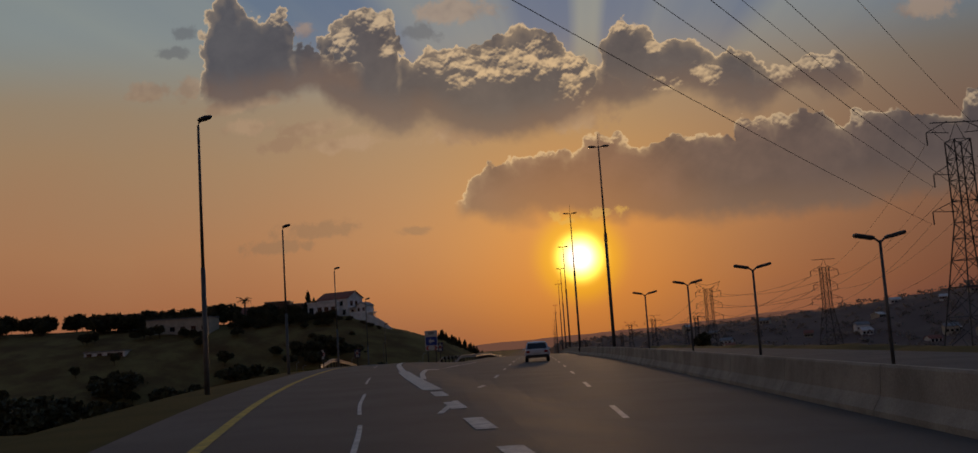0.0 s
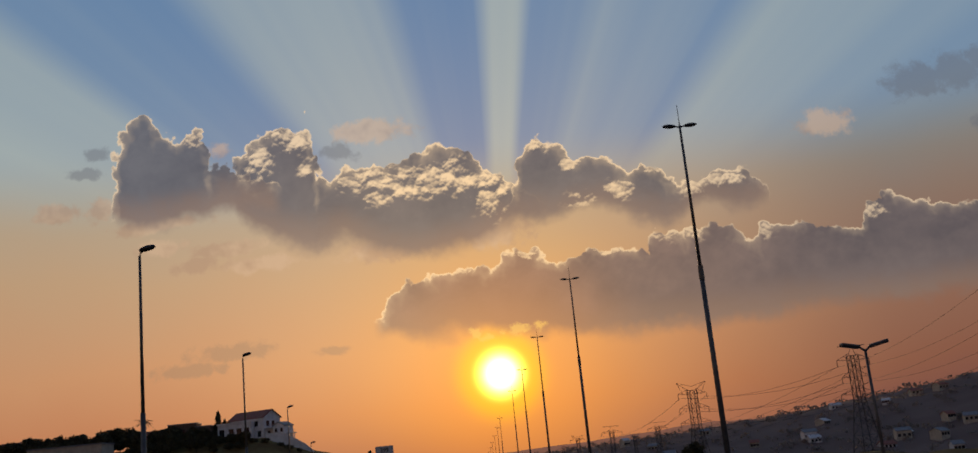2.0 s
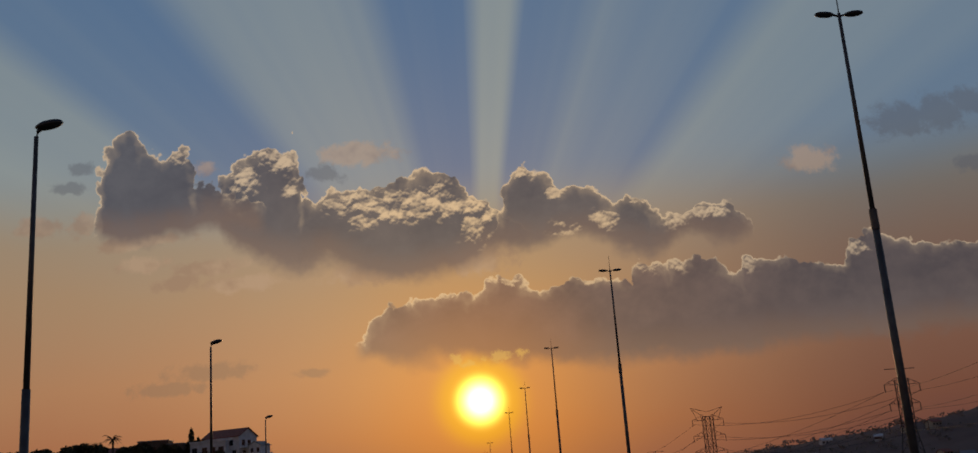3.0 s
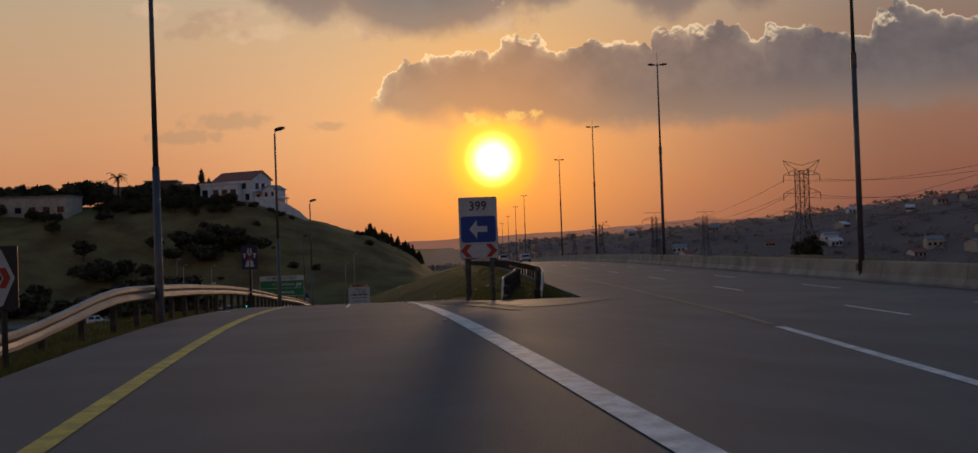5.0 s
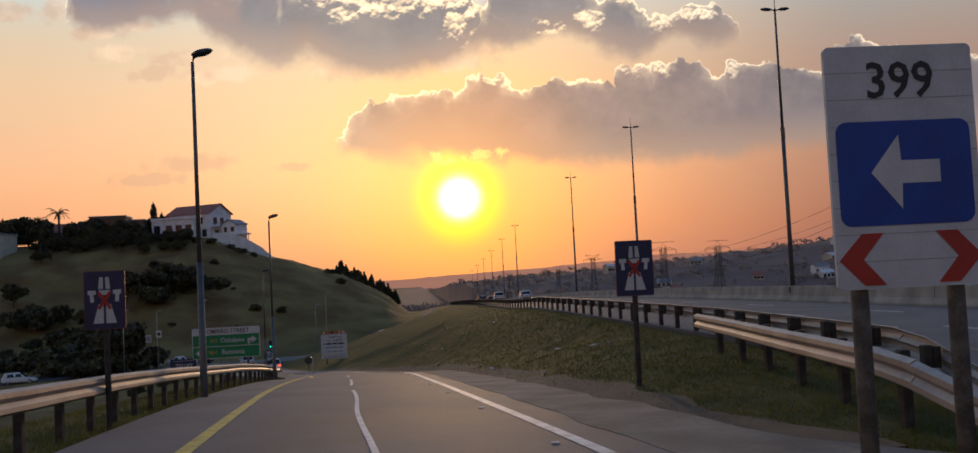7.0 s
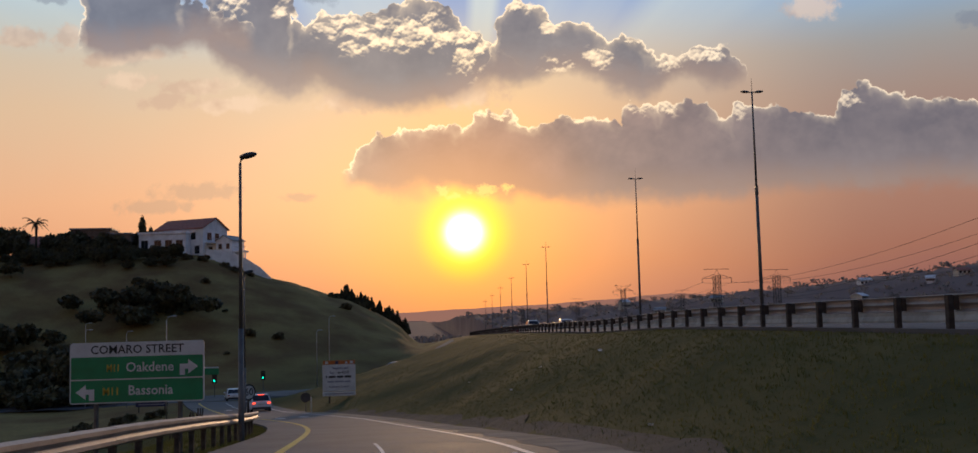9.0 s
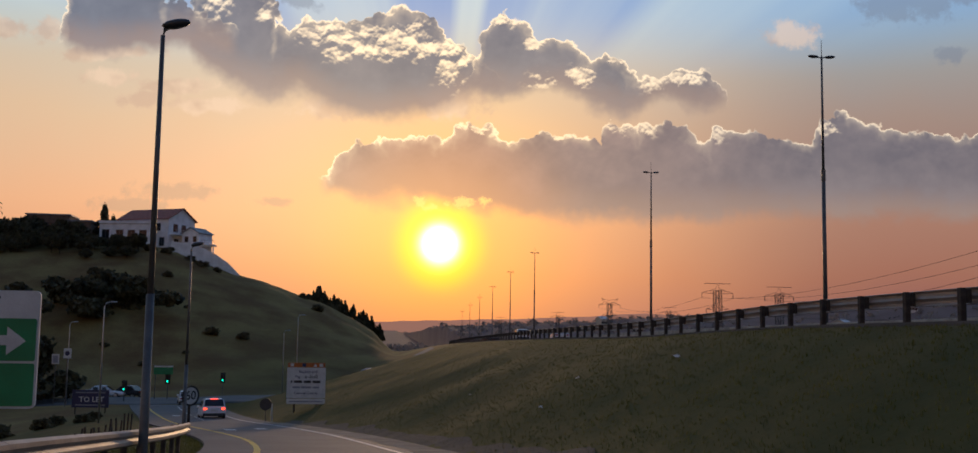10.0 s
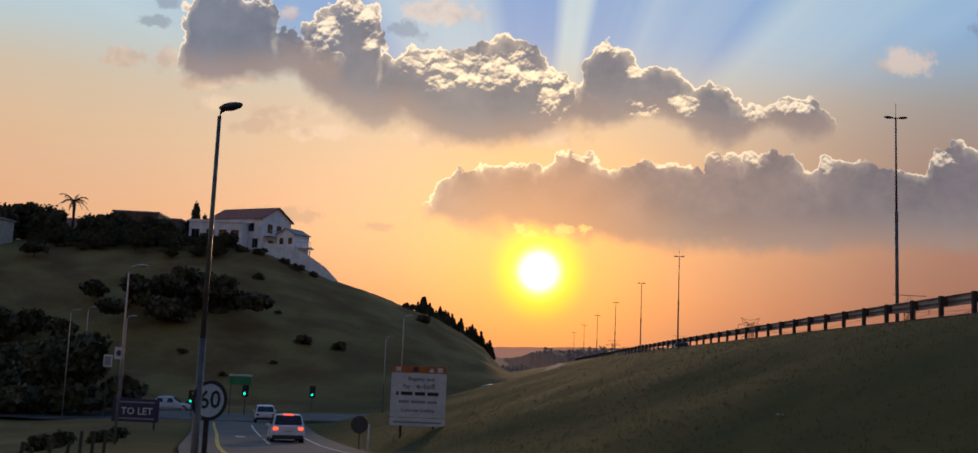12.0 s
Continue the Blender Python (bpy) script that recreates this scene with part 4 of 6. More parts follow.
RAIL_STEEL = material("guard_rail_steel", (0.34, 0.29, 0.26), 0.55, metal=0.45, vary=0.18, scale=1.2, fine=25.0)
guard_rail("galvanised W-beam guard rail on timber posts along the verge", lambda y: yellow_x(y) - 2.25 - 0.5 * smooth01((92 - y) / 12), lambda x, y: ramp_z(y) + 0.10, 83.0, 80.0, 1, drop_start=7.0)
INNER = [(99, -9.75), (105, -9.3), (112, -8.5), (118, -7.9), (124, -7.45), (132, -7.3), (600, -7.0)]
guard_rail("short W-beam guard rail facing the ramp at the exit nose", lambda y: lerp(y, INNER), lambda x, y: freeway_z(x, y) - 0.10, 99.8, 16.0, -1, drop_start=5.0)
OUTER = [(100, -8.8), (106, -8.1), (112, -7.5), (118, -7.05), (124, -6.95), (600, -6.6)]
guard_rail("long W-beam guard rail on timber posts along the freeway", lambda y: lerp(y, OUTER), lambda x, y: freeway_z(x, y) - 0.08, 103.5, 200.0, 1, drop_start=4.0)


# ---- road signs ----
def flat(outline, y0, y1):
    return prism(outline, y0, y1)


def rounded(x0, x1, z0, z1, r, n=4):
    out = []
    for cx, cz, a0 in ((x1 - r, z1 - r, 0), (x0 + r, z1 - r, 90), (x0 + r, z0 + r, 180), (x1 - r, z0 + r, 270)):
        out += [(cx + r * math.cos(radians(a0 + 90 * k / n)), cz + r * math.sin(radians(a0 + 90 * k / n))) for k in range(n + 1)]
    return out


def shifted(outline, dx, dz, s=1.0):
    return [(x * s + dx, z * s + dz) for x, z in outline]


ARROW_LEFT = [(-0.5, 0.0), (-0.08, 0.52), (-0.06, 0.16), (0.5, 0.16), (0.5, -0.16), (-0.06, -0.16), (-0.08, -0.52)]


def exit_sign():
    sign = thing("exit_sign", "tall white exit board with blue arrow panel on two timber posts", "road sign", at=pose(-10.375, 101.95, -0.1))
    w, z0, z1 = 0.625, 1.38, 3.36
    part("board", flat(rounded(-w, w, z0, z1, 0.05), -0.02, 0.02), SIGN_WHITE, sign)
    part("back_frame", boxed(-w + 0.05, w - 0.05, 0.022, 0.06, z0 + 0.1, z1 - 0.1), SIGN_BACK, sign)
    for k in range(8):
        part("panel_joint", boxed(-w, w, -0.0225, -0.019, z0 + 0.22 * (k + 1), z0 + 0.22 * (k + 1) + 0.006), SIGN_BACK, sign)
    for x in (-0.40, 0.42):
        part("post", bar([(x, 0.10, -0.9), (x, 0.10, z1 - 0.3)], [0.075, 0.07], 10), GREY_TIMBER, sign, smooth=True)
    lettering("399", 0.29, SIGN_BLACK, sign, 0.0, -0.026, 3.06, squeeze=0.95)
    part("blue_panel", flat(rounded(-w + 0.06, w - 0.06, 1.89, 2.74, 0.09), -0.027, -0.021), SIGN_BLUE, sign)
    part("arrow", flat(shifted(ARROW_LEFT, 0.0, 2.32, 0.58), -0.033, -0.0275), SIGN_WHITE, sign)
    for s in (-1, 1):
        part("chevron", flat([(s * 0.60, 1.62), (s * 0.40, 1.83), (s * 0.22, 1.83), (s * 0.40, 1.62), (s * 0.22, 1.41), (s * 0.40, 1.41)], -0.027, -0.021), SIGN_RED, sign)
    return sign


exit_sign()


def freeway_end_sign(at):
    """Dark blue board: white freeway symbol crossed out in red."""
    sign = thing("freeway_end_sign", "dark blue end-of-freeway board with red-crossed white symbol on one post", "road sign", "end-of-freeway signs")
    part("board", flat(rounded(-0.33, 0.33, 0.0, 0.98, 0.03), -0.012, 0.012), SIGN_NAVY, sign)
    part("border", flat(rounded(-0.335, 0.335, -0.005, 0.985, 0.03), -0.008, 0.008), SIGN_RED, sign)
    part("post", bar([(0, 0.07, -3.0), (0, 0.07, 0.9)], [0.05, 0.05], 8), TIMBER, sign)
    for s in (-1, 1):
        part("symbol_road", flat([(s * 0.02, 0.10), (s * 0.19, 0.10), (s * 0.10, 0.42), (s * 0.02, 0.42)], -0.018, -0.0125), SIGN_WHITE, sign)
        part("symbol_far_road", flat([(s * 0.02, 0.68), (s * 0.10, 0.68), (s * 0.075, 0.88), (s * 0.02, 0.88)], -0.018, -0.0125), SIGN_WHITE, sign)
        part("symbol_pier", flat([(s * 0.14, 0.66), (s * 0.27, 0.66), (s * 0.27, 0.59), (s * 0.24, 0.59), (s * 0.23, 0.46), (s * 0.17, 0.46), (s * 0.18, 0.59), (s * 0.14, 0.59)], -0.018, -0.0125), SIGN_WHITE, sign)
        part("cross_bar", flat([(s * -0.12, 0.36), (s * -0.075, 0.33), (s * 0.12, 0.61), (s * 0.075, 0.64)], -0.024, -0.0185 if s > 0 else -0.0188), SIGN_RED, sign)
    part("symbol_bridge", flat([(-0.09, 0.58), (0.09, 0.58), (0.09, 0.66), (-0.09, 0.66)], -0.018, -0.0125), SIGN_WHITE, sign)
    sign.matrix_world = at
    return sign


end_sign = freeway_end_sign(pose(-10.46, 111.85, 1.07, 0, 0.5, -4))
copy_thing(end_sign, pose(-19.61, 111.6, 0.98, 0, 0, 4))


def turn_arrow(s):
    return [(-0.30 * s, -0.30), (-0.30 * s, 0.10), (0.0, 0.10), (0.0, 0.26), (0.34 * s, 0.0), (0.0, -0.26), (0.0, -0.08), (-0.12 * s, -0.08), (-0.12 * s, -0.30)]


def direction_sign():
    sign = thing("direction_sign", "green direction board with white street-name strip on two posts", "road sign", at=pose(-23.47, 143.7, -1.72))
    w, h = 1.60, 1.47
    part("board", flat(rounded(-w, w, 0, h, 0.07), -0.02, 0.02), SIGN_WHITE, sign)
    part("upper_panel", flat(rounded(-w + 0.03, w - 0.03, 0.59, 1.12, 0.03), -0.027, -0.021), SIGN_GREEN, sign)
    part("lower_panel", flat(rounded(-w + 0.03, w - 0.03, 0.03, 0.56, 0.03), -0.027, -0.021), SIGN_GREEN, sign)
    for x in (-1.0, 1.0):
        part("post", bar([(x, 0.08, -4.2), (x, 0.08, h - 0.2)], [0.06, 0.06], 8), POLE, sign)
    lettering("COMARO STREET", 0.20, SIGN_BLACK, sign, 0.0, -0.024, 1.285, squeeze=0.98)
    lettering("M11", 0.17, PAINT_YELLOW, sign, -0.57, -0.030, 0.84, squeeze=0.75)
    lettering("Oakdene", 0.23, SIGN_WHITE, sign, 0.30, -0.030, 0.85, squeeze=0.95)
    lettering("M11", 0.18, PAINT_YELLOW, sign, -0.62, -0.030, 0.28, squeeze=0.9)
    lettering("Bassonia", 0.23, SIGN_WHITE, sign, 0.32, -0.030, 0.29, squeeze=0.95)
    part("arrow", flat(shifted(turn_arrow(1), 1.22, 0.84, 0.68), -0.033, -0.0275), SIGN_WHITE, sign)
    part("arrow", flat(shifted(turn_arrow(-1), -1.22, 0.28, 0.68), -0.033, -0.0275), SIGN_WHITE, sign)


direction_sign()


def toll_sign():
    sign = thing("information_sign", "white toll information board with orange pictogram strip on two posts", "road sign", at=pose(-23.42, 208.05, -6.72))
    w = 1.43
    part("board", flat(rounded(-w, w, 0.50, 2.76, 0.05), -0.02, 0.02), SIGN_WHITE, sign)
    part("header_strip", flat(rounded(-w + 0.05, w - 0.05, 2.79, 3.12, 0.03), -0.02, 0.02), SIGN_ORANGE, sign)
    part("footer_strip", flat(rounded(-w, w, 0.06, 0.45, 0.04), -0.02, 0.02), SIGN_WHITE, sign)
    part("icon", flat(rounded(-1.2, -0.95, 2.84, 3.06, 0.02), -0.027, -0.021), SIGN_WHITE, sign)
    part("icon", flat(rounded(-0.32, -0.05, 2.82, 3.08, 0.02), -0.027, -0.021), SIGN_NAVY, sign)
    part("icon", flat([(0.50, 2.84), (0.78, 2.84), (0.64, 3.07)], -0.027, -0.021), SIGN_WHITE, sign)
    part("icon", flat(rounded(0.95, 1.22, 2.84, 3.06, 0.02), -0.027, -0.021), SIGN_WHITE, sign)
    lettering("Register and", 0.21, SIGN_NAVY, sign, 0.12, -0.026, 2.46, squeeze=0.9)
    lettering("Pay", 0.21, SIGN_NAVY, sign, -0.62, -0.026, 2.07, squeeze=0.95)
    lettering("e-toll", 0.28, SIGN_BLACK, sign, 0.36, -0.026, 2.09, squeeze=1.15)
    for x0, x1 in ((-1.15, -1.02), (-0.90, -0.30), (-0.18, 0.35), (0.47, 1.05)):
        part("text_bar", flat([(x0, 1.62), (x1, 1.62), (x1, 1.80), (x0, 1.80)], -0.026, -0.021), SIGN_BLACK, sign)
    for x0, x1 in ((-1.0, -0.45), (-0.36, 0.40), (0.48, 0.98)):
        part("text_bar", flat([(x0, 1.22), (x1, 1.22), (x1, 1.36), (x0, 1.36)], -0.026, -0.021), SIGN_GREY, sign)
    lettering("Customer Centres", 0.18, SIGN_NAVY, sign, 0.0, -0.026, 0.86, squeeze=0.88)
    part("text_bar", flat([(-1.25, 0.20), (1.25, 0.20), (1.25, 0.29), (-1.25, 0.29)], -0.026, -0.021), SIGN_GREY, sign)
    for x in (-0.85, 0.85):
        part("post", bar([(x, 0.09, -2.6), (x, 0.09, 2.7)], [0.07, 0.07], 8), TIMBER, sign)


SIGN_ORANGE = material("sign_orange", (0.40, 0.11, 0.02), 0.5, vary=0.15)
SIGN_GREY = material("sign_grey", (0.22, 0.23, 0.27), 0.5, vary=0.1)
toll_sign()


def disc(radius, y0, y1, inner=0.0, n=32):
    bm = bmesh.new()
    rings = []
    for y in (y0, y1):
        rings.append([bm.verts.new((radius * math.cos(k * math.tau / n), y, radius * math.sin(k * math.tau / n))) for k in range(n)])
        if inner:
            rings.append([bm.verts.new((inner * math.cos(k * math.tau / n), y, inner * math.sin(k * math.tau / n))) for k in range(n)])
    for k in range(n):
        j = (k + 1) % n
        if inner:
            a, ai, b, bi = rings
            for quad in ((a[k], a[j], ai[j], ai[k]), (b[k], b[j], bi[j], bi[k]), (a[k], a[j], b[j], b[k]), (ai[k], ai[j], bi[j], bi[k])):
                bm.faces.new(quad)
        else:
            bm.faces.new((rings[0][k], rings[0][j], rings[1][j], rings[1][k]))
    if not inner:
        bm.faces.new(rings[0])
        bm.faces.new(rings[1][::-1])
    bmesh.ops.recalc_face_normals(bm, faces=bm.faces[:])
    return bm


limit = thing("speed_limit_sign", "round white speed limit sign with dark rim on a post", "road sign", at=pose(-26.53, 179.2, -4.07, 0, 0, 46))
part("disc", disc(0.47, -0.01, 0.012), SIGN_WHITE, limit)
part("rim", disc(0.475, -0.022, 0.0, 0.39), SIGN_BLACK, limit)
lettering("60", 0.42, SIGN_BLACK, limit, 0.0, -0.018, 0.0, squeeze=1.0)
part("post", bar([(0, 0.07, -2.5), (0, 0.07, 0.4)], [0.07, 0.06], 8), TIMBER, limit)

board = thing("letting_board", "dark blue property board with white lettering on two short posts", "sign", at=pose(-43.7, 225.0, -8.9))
part("board", flat(rounded(-1.6, 1.6, 0.45, 2.0, 0.03), -0.03, 0.03), SIGN_NAVY, board)
lettering("TO LET", 0.46, SIGN_WHITE, board, 0.1, -0.036, 1.15, squeeze=1.0)
for z in (0.62, 1.72):
    part("text_bar", flat([(-1.3, z), (1.3, z), (1.3, z + 0.10), (-1.3, z + 0.10)], -0.036, -0.031), SIGN_GREY, board)
for x in (-1.3, 1.3):
    part("post", boxed(x - 0.05, x + 0.05, 0.03, 0.13, -1.2, 1.9), TIMBER, board)

chevron = thing("curve_marker_sign", "red and white chevron board on a post beside the verge", "road sign", at=pose(-17.35, 82.8, 1.15, 0, 0, 8))
part("board", flat(rounded(-0.20, 0.20, 0.0, 0.85, 0.02), -0.01, 0.01), SIGN_BLACK, chevron)
part("chevron", flat([(-0.16, 0.80), (0.0, 0.80), (0.16, 0.425), (0.0, 0.05), (-0.16, 0.05), (0.0, 0.425)], -0.017, -0.011), SIGN_WHITE, chevron)
part("chevron_tip", flat([(-0.04, 0.56), (0.05, 0.56), (0.11, 0.425), (0.05, 0.29), (-0.04, 0.29), (0.02, 0.425)], -0.023, -0.0175), SIGN_RED, chevron)
part("post", bar([(0, 0.05, -1.6), (0, 0.05, 0.8)], [0.04, 0.04], 8), TIMBER, chevron)

for k, (x, y, z, w, h) in enumerate(((-52.5, 243.0, -5.4, 0.75, 1.05), (-49.8, 238.0, -4.6, 0.75, 1.0))):
    small = thing("small_sign", "small white square board with a dark framed emblem on a pole", "sign", "small boards by the junction", pose(x, y, z))
    part("board", flat(rounded(-w / 2, w / 2, 0, h, 0.04), -0.02, 0.02), SIGN_WHITE, small)
    part("emblem", disc(0.24, -0.028, -0.021) if k else flat(rounded(-0.28, 0.28, 0.12, 0.9, 0.03), -0.028, -0.021), SIGN_NAVY if k else SIGN_GREY, small)
    if k:
        small.children[-1].location.z = h / 2
    part("post", bar([(0, 0.06, -5.2), (0, 0.06, h)], [0.04, 0.04], 8), POLE, small)

name_board = thing("street_name_board", "small green street-name board with white top on a signal arm", "road sign", at=pose(-43.4, 253.2, -6.2))
part("board", flat(rounded(-1.1, 1.1, -0.7, 0.12, 0.03), -0.02, 0.02), SIGN_GREEN, name_board)
part("top_strip", flat(rounded(-1.1, 1.1, 0.13, 0.30, 0.02), -0.02, 0.02), SIGN_WHITE, name_board)
part("post", bar([(-0.9, 0.05, -4.0), (-0.9, 0.05, 0.3)], [0.05, 0.05], 8), POLE, name_board)


GREEN_LIGHT = material("green_signal_lens", (0.02, 0.3, 0.18), 0.3, emit=(0.03, 1.0, 0.55), strength=2.2)
LENS_DARK = material("dark_signal_lens", (0.03, 0.012, 0.01), 0.3)


def traffic_light(at):
    light = thing("traffic_light", "black three-lens traffic signal showing green on a pole", "traffic light", "traffic lights at the junction")
    part("pole", bar([(0, 0.12, -4.5), (0, 0.12, 0.7)], [0.06, 0.055], 8), POLE, light)
    part("housing", boxed(-0.17, 0.17, -0.10, 0.10, -0.18, 0.82, 0.03), SIGN_BLACK, light)
    part("backboard", flat(rounded(-0.30, 0.30, -0.32, 0.96, 0.05), 0.101, 0.11), SIGN_BLACK, light)
    for i, mat in enumerate((GREEN_LIGHT, LENS_DARK, LENS_DARK)):
        lens = part("lens", disc(0.11, -0.125, -0.101, n=16), mat, light, "lit green lens" if i == 0 else "unlit lens")
        lens.location.z = i * 0.32
        hood = part("hood", disc(0.13, -0.24, -0.101, 0.115, 16), SIGN_BLACK, light)
        hood.location.z = i * 0.32
    light.matrix_world = at
    return light


signal = traffic_light(pose(-42.9, 253.3, -7.7))
for x, y, z in ((-38.2, 263.8, -8.1), (-46.5, 248.0, -8.3)):
    copy_thing(signal, pose(x, y, z))


def side_lamp(at, h):
    lamp = thing("side_street_lamp", "thin pale steel street lamp with curved arm", "street lamp", "thin lamps by the junction", at)
    part("pole", bar([(0, 0, 0), (0, 0, h * 0.5), (0, 0, h - 0.35), (0.12, 0, h - 0.08), (0.42, 0, h)], [0.07, 0.055, 0.04, 0.035, 0.03], 8), STEEL, lamp, smooth=True)
    bm = bmesh.new()
    bmesh.ops.create_uvsphere(bm, u_segments=10, v_segments=6, radius=1.0, matrix=pose(0.6, 0, h - 0.01) @ Matrix.Diagonal((0.25, 0.1, 0.06, 1)))
    part("lamp_head", bm, STEEL, lamp, smooth=True)


for x, y, top in ((-55.9, 242.7, -0.6), (-51.5, 244.0, -0.9), (-27.7, 249.4, 0.3), (-36.6, 201.5, 0.6), (-30.5, 262.0, -1.6), (-62.0, 262.0, 0.2)):
    z = ground_z(x, y) - 0.2
    side_lamp(pose(x, y, z), top - z)


def twin_lamp(at):
    lamp = thing("twin_lamp", "short post lamp with two broad shoebox heads", "street lamp", "twin lamps beyond the median")
    part("pole", bar([(0, 0, -4.0), (0, 0, -0.1)], [0.055, 0.04], 8), POLE, lamp, smooth=True)
    for s in (-1, 1):
        part("lamp_arm", bar([(0, 0, -0.15), (s * 0.16, 0, -0.02), (s * 0.26, 0, 0.0)], [0.035, 0.03, 0.03], 6), POLE, lamp)
        bm = boxed(-0.27, 0.27, -0.13, 0.13, -0.055, 0.055, 0.045)
        bmesh.ops.transform(bm, matrix=pose(s * 0.42, 0, 0.03, 0, -s * 12, 0), verts=bm.verts)
        part("lamp_head", bm, DARK_METAL, lamp)
    lamp.matrix_world = at
    return lamp


twin = twin_lamp(pose(6.41, 57.8, 3.78))
for x, y, z in ((7.29, 47.6, 3.74), (8.25, 37.9, 3.70), (9.4, 27.4, 3.66)):
    copy_thing(twin, pose(x, y, z))


# ---- pylons and cables ----
def pylon(label, top, height, spread, arms, v_top, at_xy):
    """Lattice tower: four legs, bracing, cross arms; its top at height top."""
    tower = thing("pylon", label, "pylon", "pylons in the valley")
    x0, y0 = at_xy
    tower.matrix_world = pose(x0, y0, top - height, 0, 0, 8)
    waist = height * 0.62

    def leg(s, t, k):
        z = k * height
        w = spread * (1 - 0.72 * min(1.0, z / waist)) if z < waist else spread * 0.28
        return Vector((s * w / 2, t * w / 2, z))

    levels = [0, 0.14, 0.27, 0.38, 0.48, 0.56, 0.62, 0.70, 0.78, 0.86, 0.93]
    for s in (-1, 1):
        for t in (-1, 1):
            part("leg", bar([leg(s, t, k) for k in levels], [0.055] * len(levels), 5), PYLON, tower)
    for a, b in zip(levels, levels[1:]):
        for s0, t0, s1, t1 in ((-1, -1, 1, -1), (1, -1, 1, 1), (1, 1, -1, 1), (-1, 1, -1, -1)):
            part("brace", bar([leg(s0, t0, a), leg(s1, t1, b)], [0.028] * 2, 4), PYLON, tower)
            part("brace", bar([leg(s1, t1, a), leg(s0, t0, b)], [0.028] * 2, 4), PYLON, tower)
            part("brace", bar([leg(s0, t0, b), leg(s1, t1, b)], [0.028] * 2, 4), PYLON, tower)
    for k, reach in arms:
        z = k * height
        for s in (-1, 1):
            bm = bmesh.new()
            tube(bm, [(s * spread * 0.14, 0, z), (s * reach, 0, z + 0.08)], [0.035, 0.025], 4)
            tube(bm, [(s * spread * 0.14, 0, z + height * 0.045), (s * reach, 0, z + 0.08)], [0.035, 0.025], 4)
            for f in (0.35, 0.65):
                tube(bm, [(s * reach * f, 0, z + 0.04), (s * reach * (f + 0.12), 0, z + height * 0.045 * (1 - f))], [0.02] * 2, 4)
            part("cross_arm", bm, PYLON, tower)
            part("insulator", bar([(s * reach, 0, z + 0.05), (s * reach, 0, z - height * 0.045)], [0.04, 0.05], 6), DARK_METAL, tower)
    if v_top:
        for s in (-1, 1):
            bm = bmesh.new()
            tube(bm, [(s * spread * 0.14, 0, height * 0.93), (s * v_top, 0, height)], [0.035] * 2, 4)
            tube(bm, [(0, 0, height * 0.965), (s * v_top, 0, height)], [0.03] * 2, 4)
            tube(bm, [(s * v_top, 0, height), (s * v_top * 0.62, 0, height * 0.90), (0, 0, height * 0.91)], [0.03] * 3, 4)
            part("horn", bm, PYLON, tower)
    else:
        bm = bmesh.new()
        tube(bm, [(-arms[0][1] * 0.85, 0, height), (arms[0][1] * 0.85, 0, height)], [0.04] * 2, 4)
        tube(bm, [(-spread * 0.14, 0, height * 0.93), (0, 0, height), (spread * 0.14, 0, height * 0.93)], [0.035] * 3, 4)
        part("top_beam", bm, PYLON, tower)
    return tower


ARMS3 = [(0.90, 2.1), (0.78, 1.8), (0.66, 2.3)]
pylon("tall dark lattice pylon with horned top and three arm levels", 10.5, 19.0, 4.4, [(0.90, 2.45), (0.78, 2.5), (0.66, 2.55)], 2.5, (33.45, 194.0))
pylon("dark lattice pylon with flat top and hanging insulators", 10.6, 17.0, 3.6, ARMS3, 0, (42.9, 149.8))
pylon("tall near lattice pylon carrying cables across the road", 15.8, 20.0, 4.6, [(0.96, 2.4), (0.80, 2.2), (0.66, 2.6)], 0, (32.8, 76.5))
for x, y, top in ((33.0, 282.0, 6.4), (46.0, 290.0, 6.4), (34.2, 363.5, 6.2), (60.0, 405.0, 5.2), (40.0, 470.0, 4.2), (26.0, 520.0, 2.6), (20.0, 640.0, 0.5)):
    pylon("distant lattice pylon with flat top in evening haze", top, 15.5, 3.4, [(0.90, 2.6), (0.74, 1.9)], 0 if y != 363.5 else 2.0, (x, y))

CABLE = material("power_cable", (0.05, 0.048, 0.046), 0.6, metal=0.4, vary=0.1)


def cable(a, b, sag, r=0.022):
    a, b = Vector(a), Vector(b)
    n = 20
    pts = [a.lerp(b, i / n) - Vector((0, 0, sag * 4 * (i / n) * (1 - i / n))) for i in range(n + 1)]
    line_ob = thing("power_cable", "thin sagging power cable between pylons", "cable", "cables between the pylons")
    part("strand", bar(pts, [r] * (n + 1), 5), CABLE, line_ob)


def cable_set(p, q, offsets_p, offsets_q, sag, r):
    for (dx, dz), (ex, ez) in zip(offsets_p, offsets_q):
        cable((p[0] + dx, p[1], p[2] + dz), (q[0] + ex, q[1], q[2] + ez), sag, r)


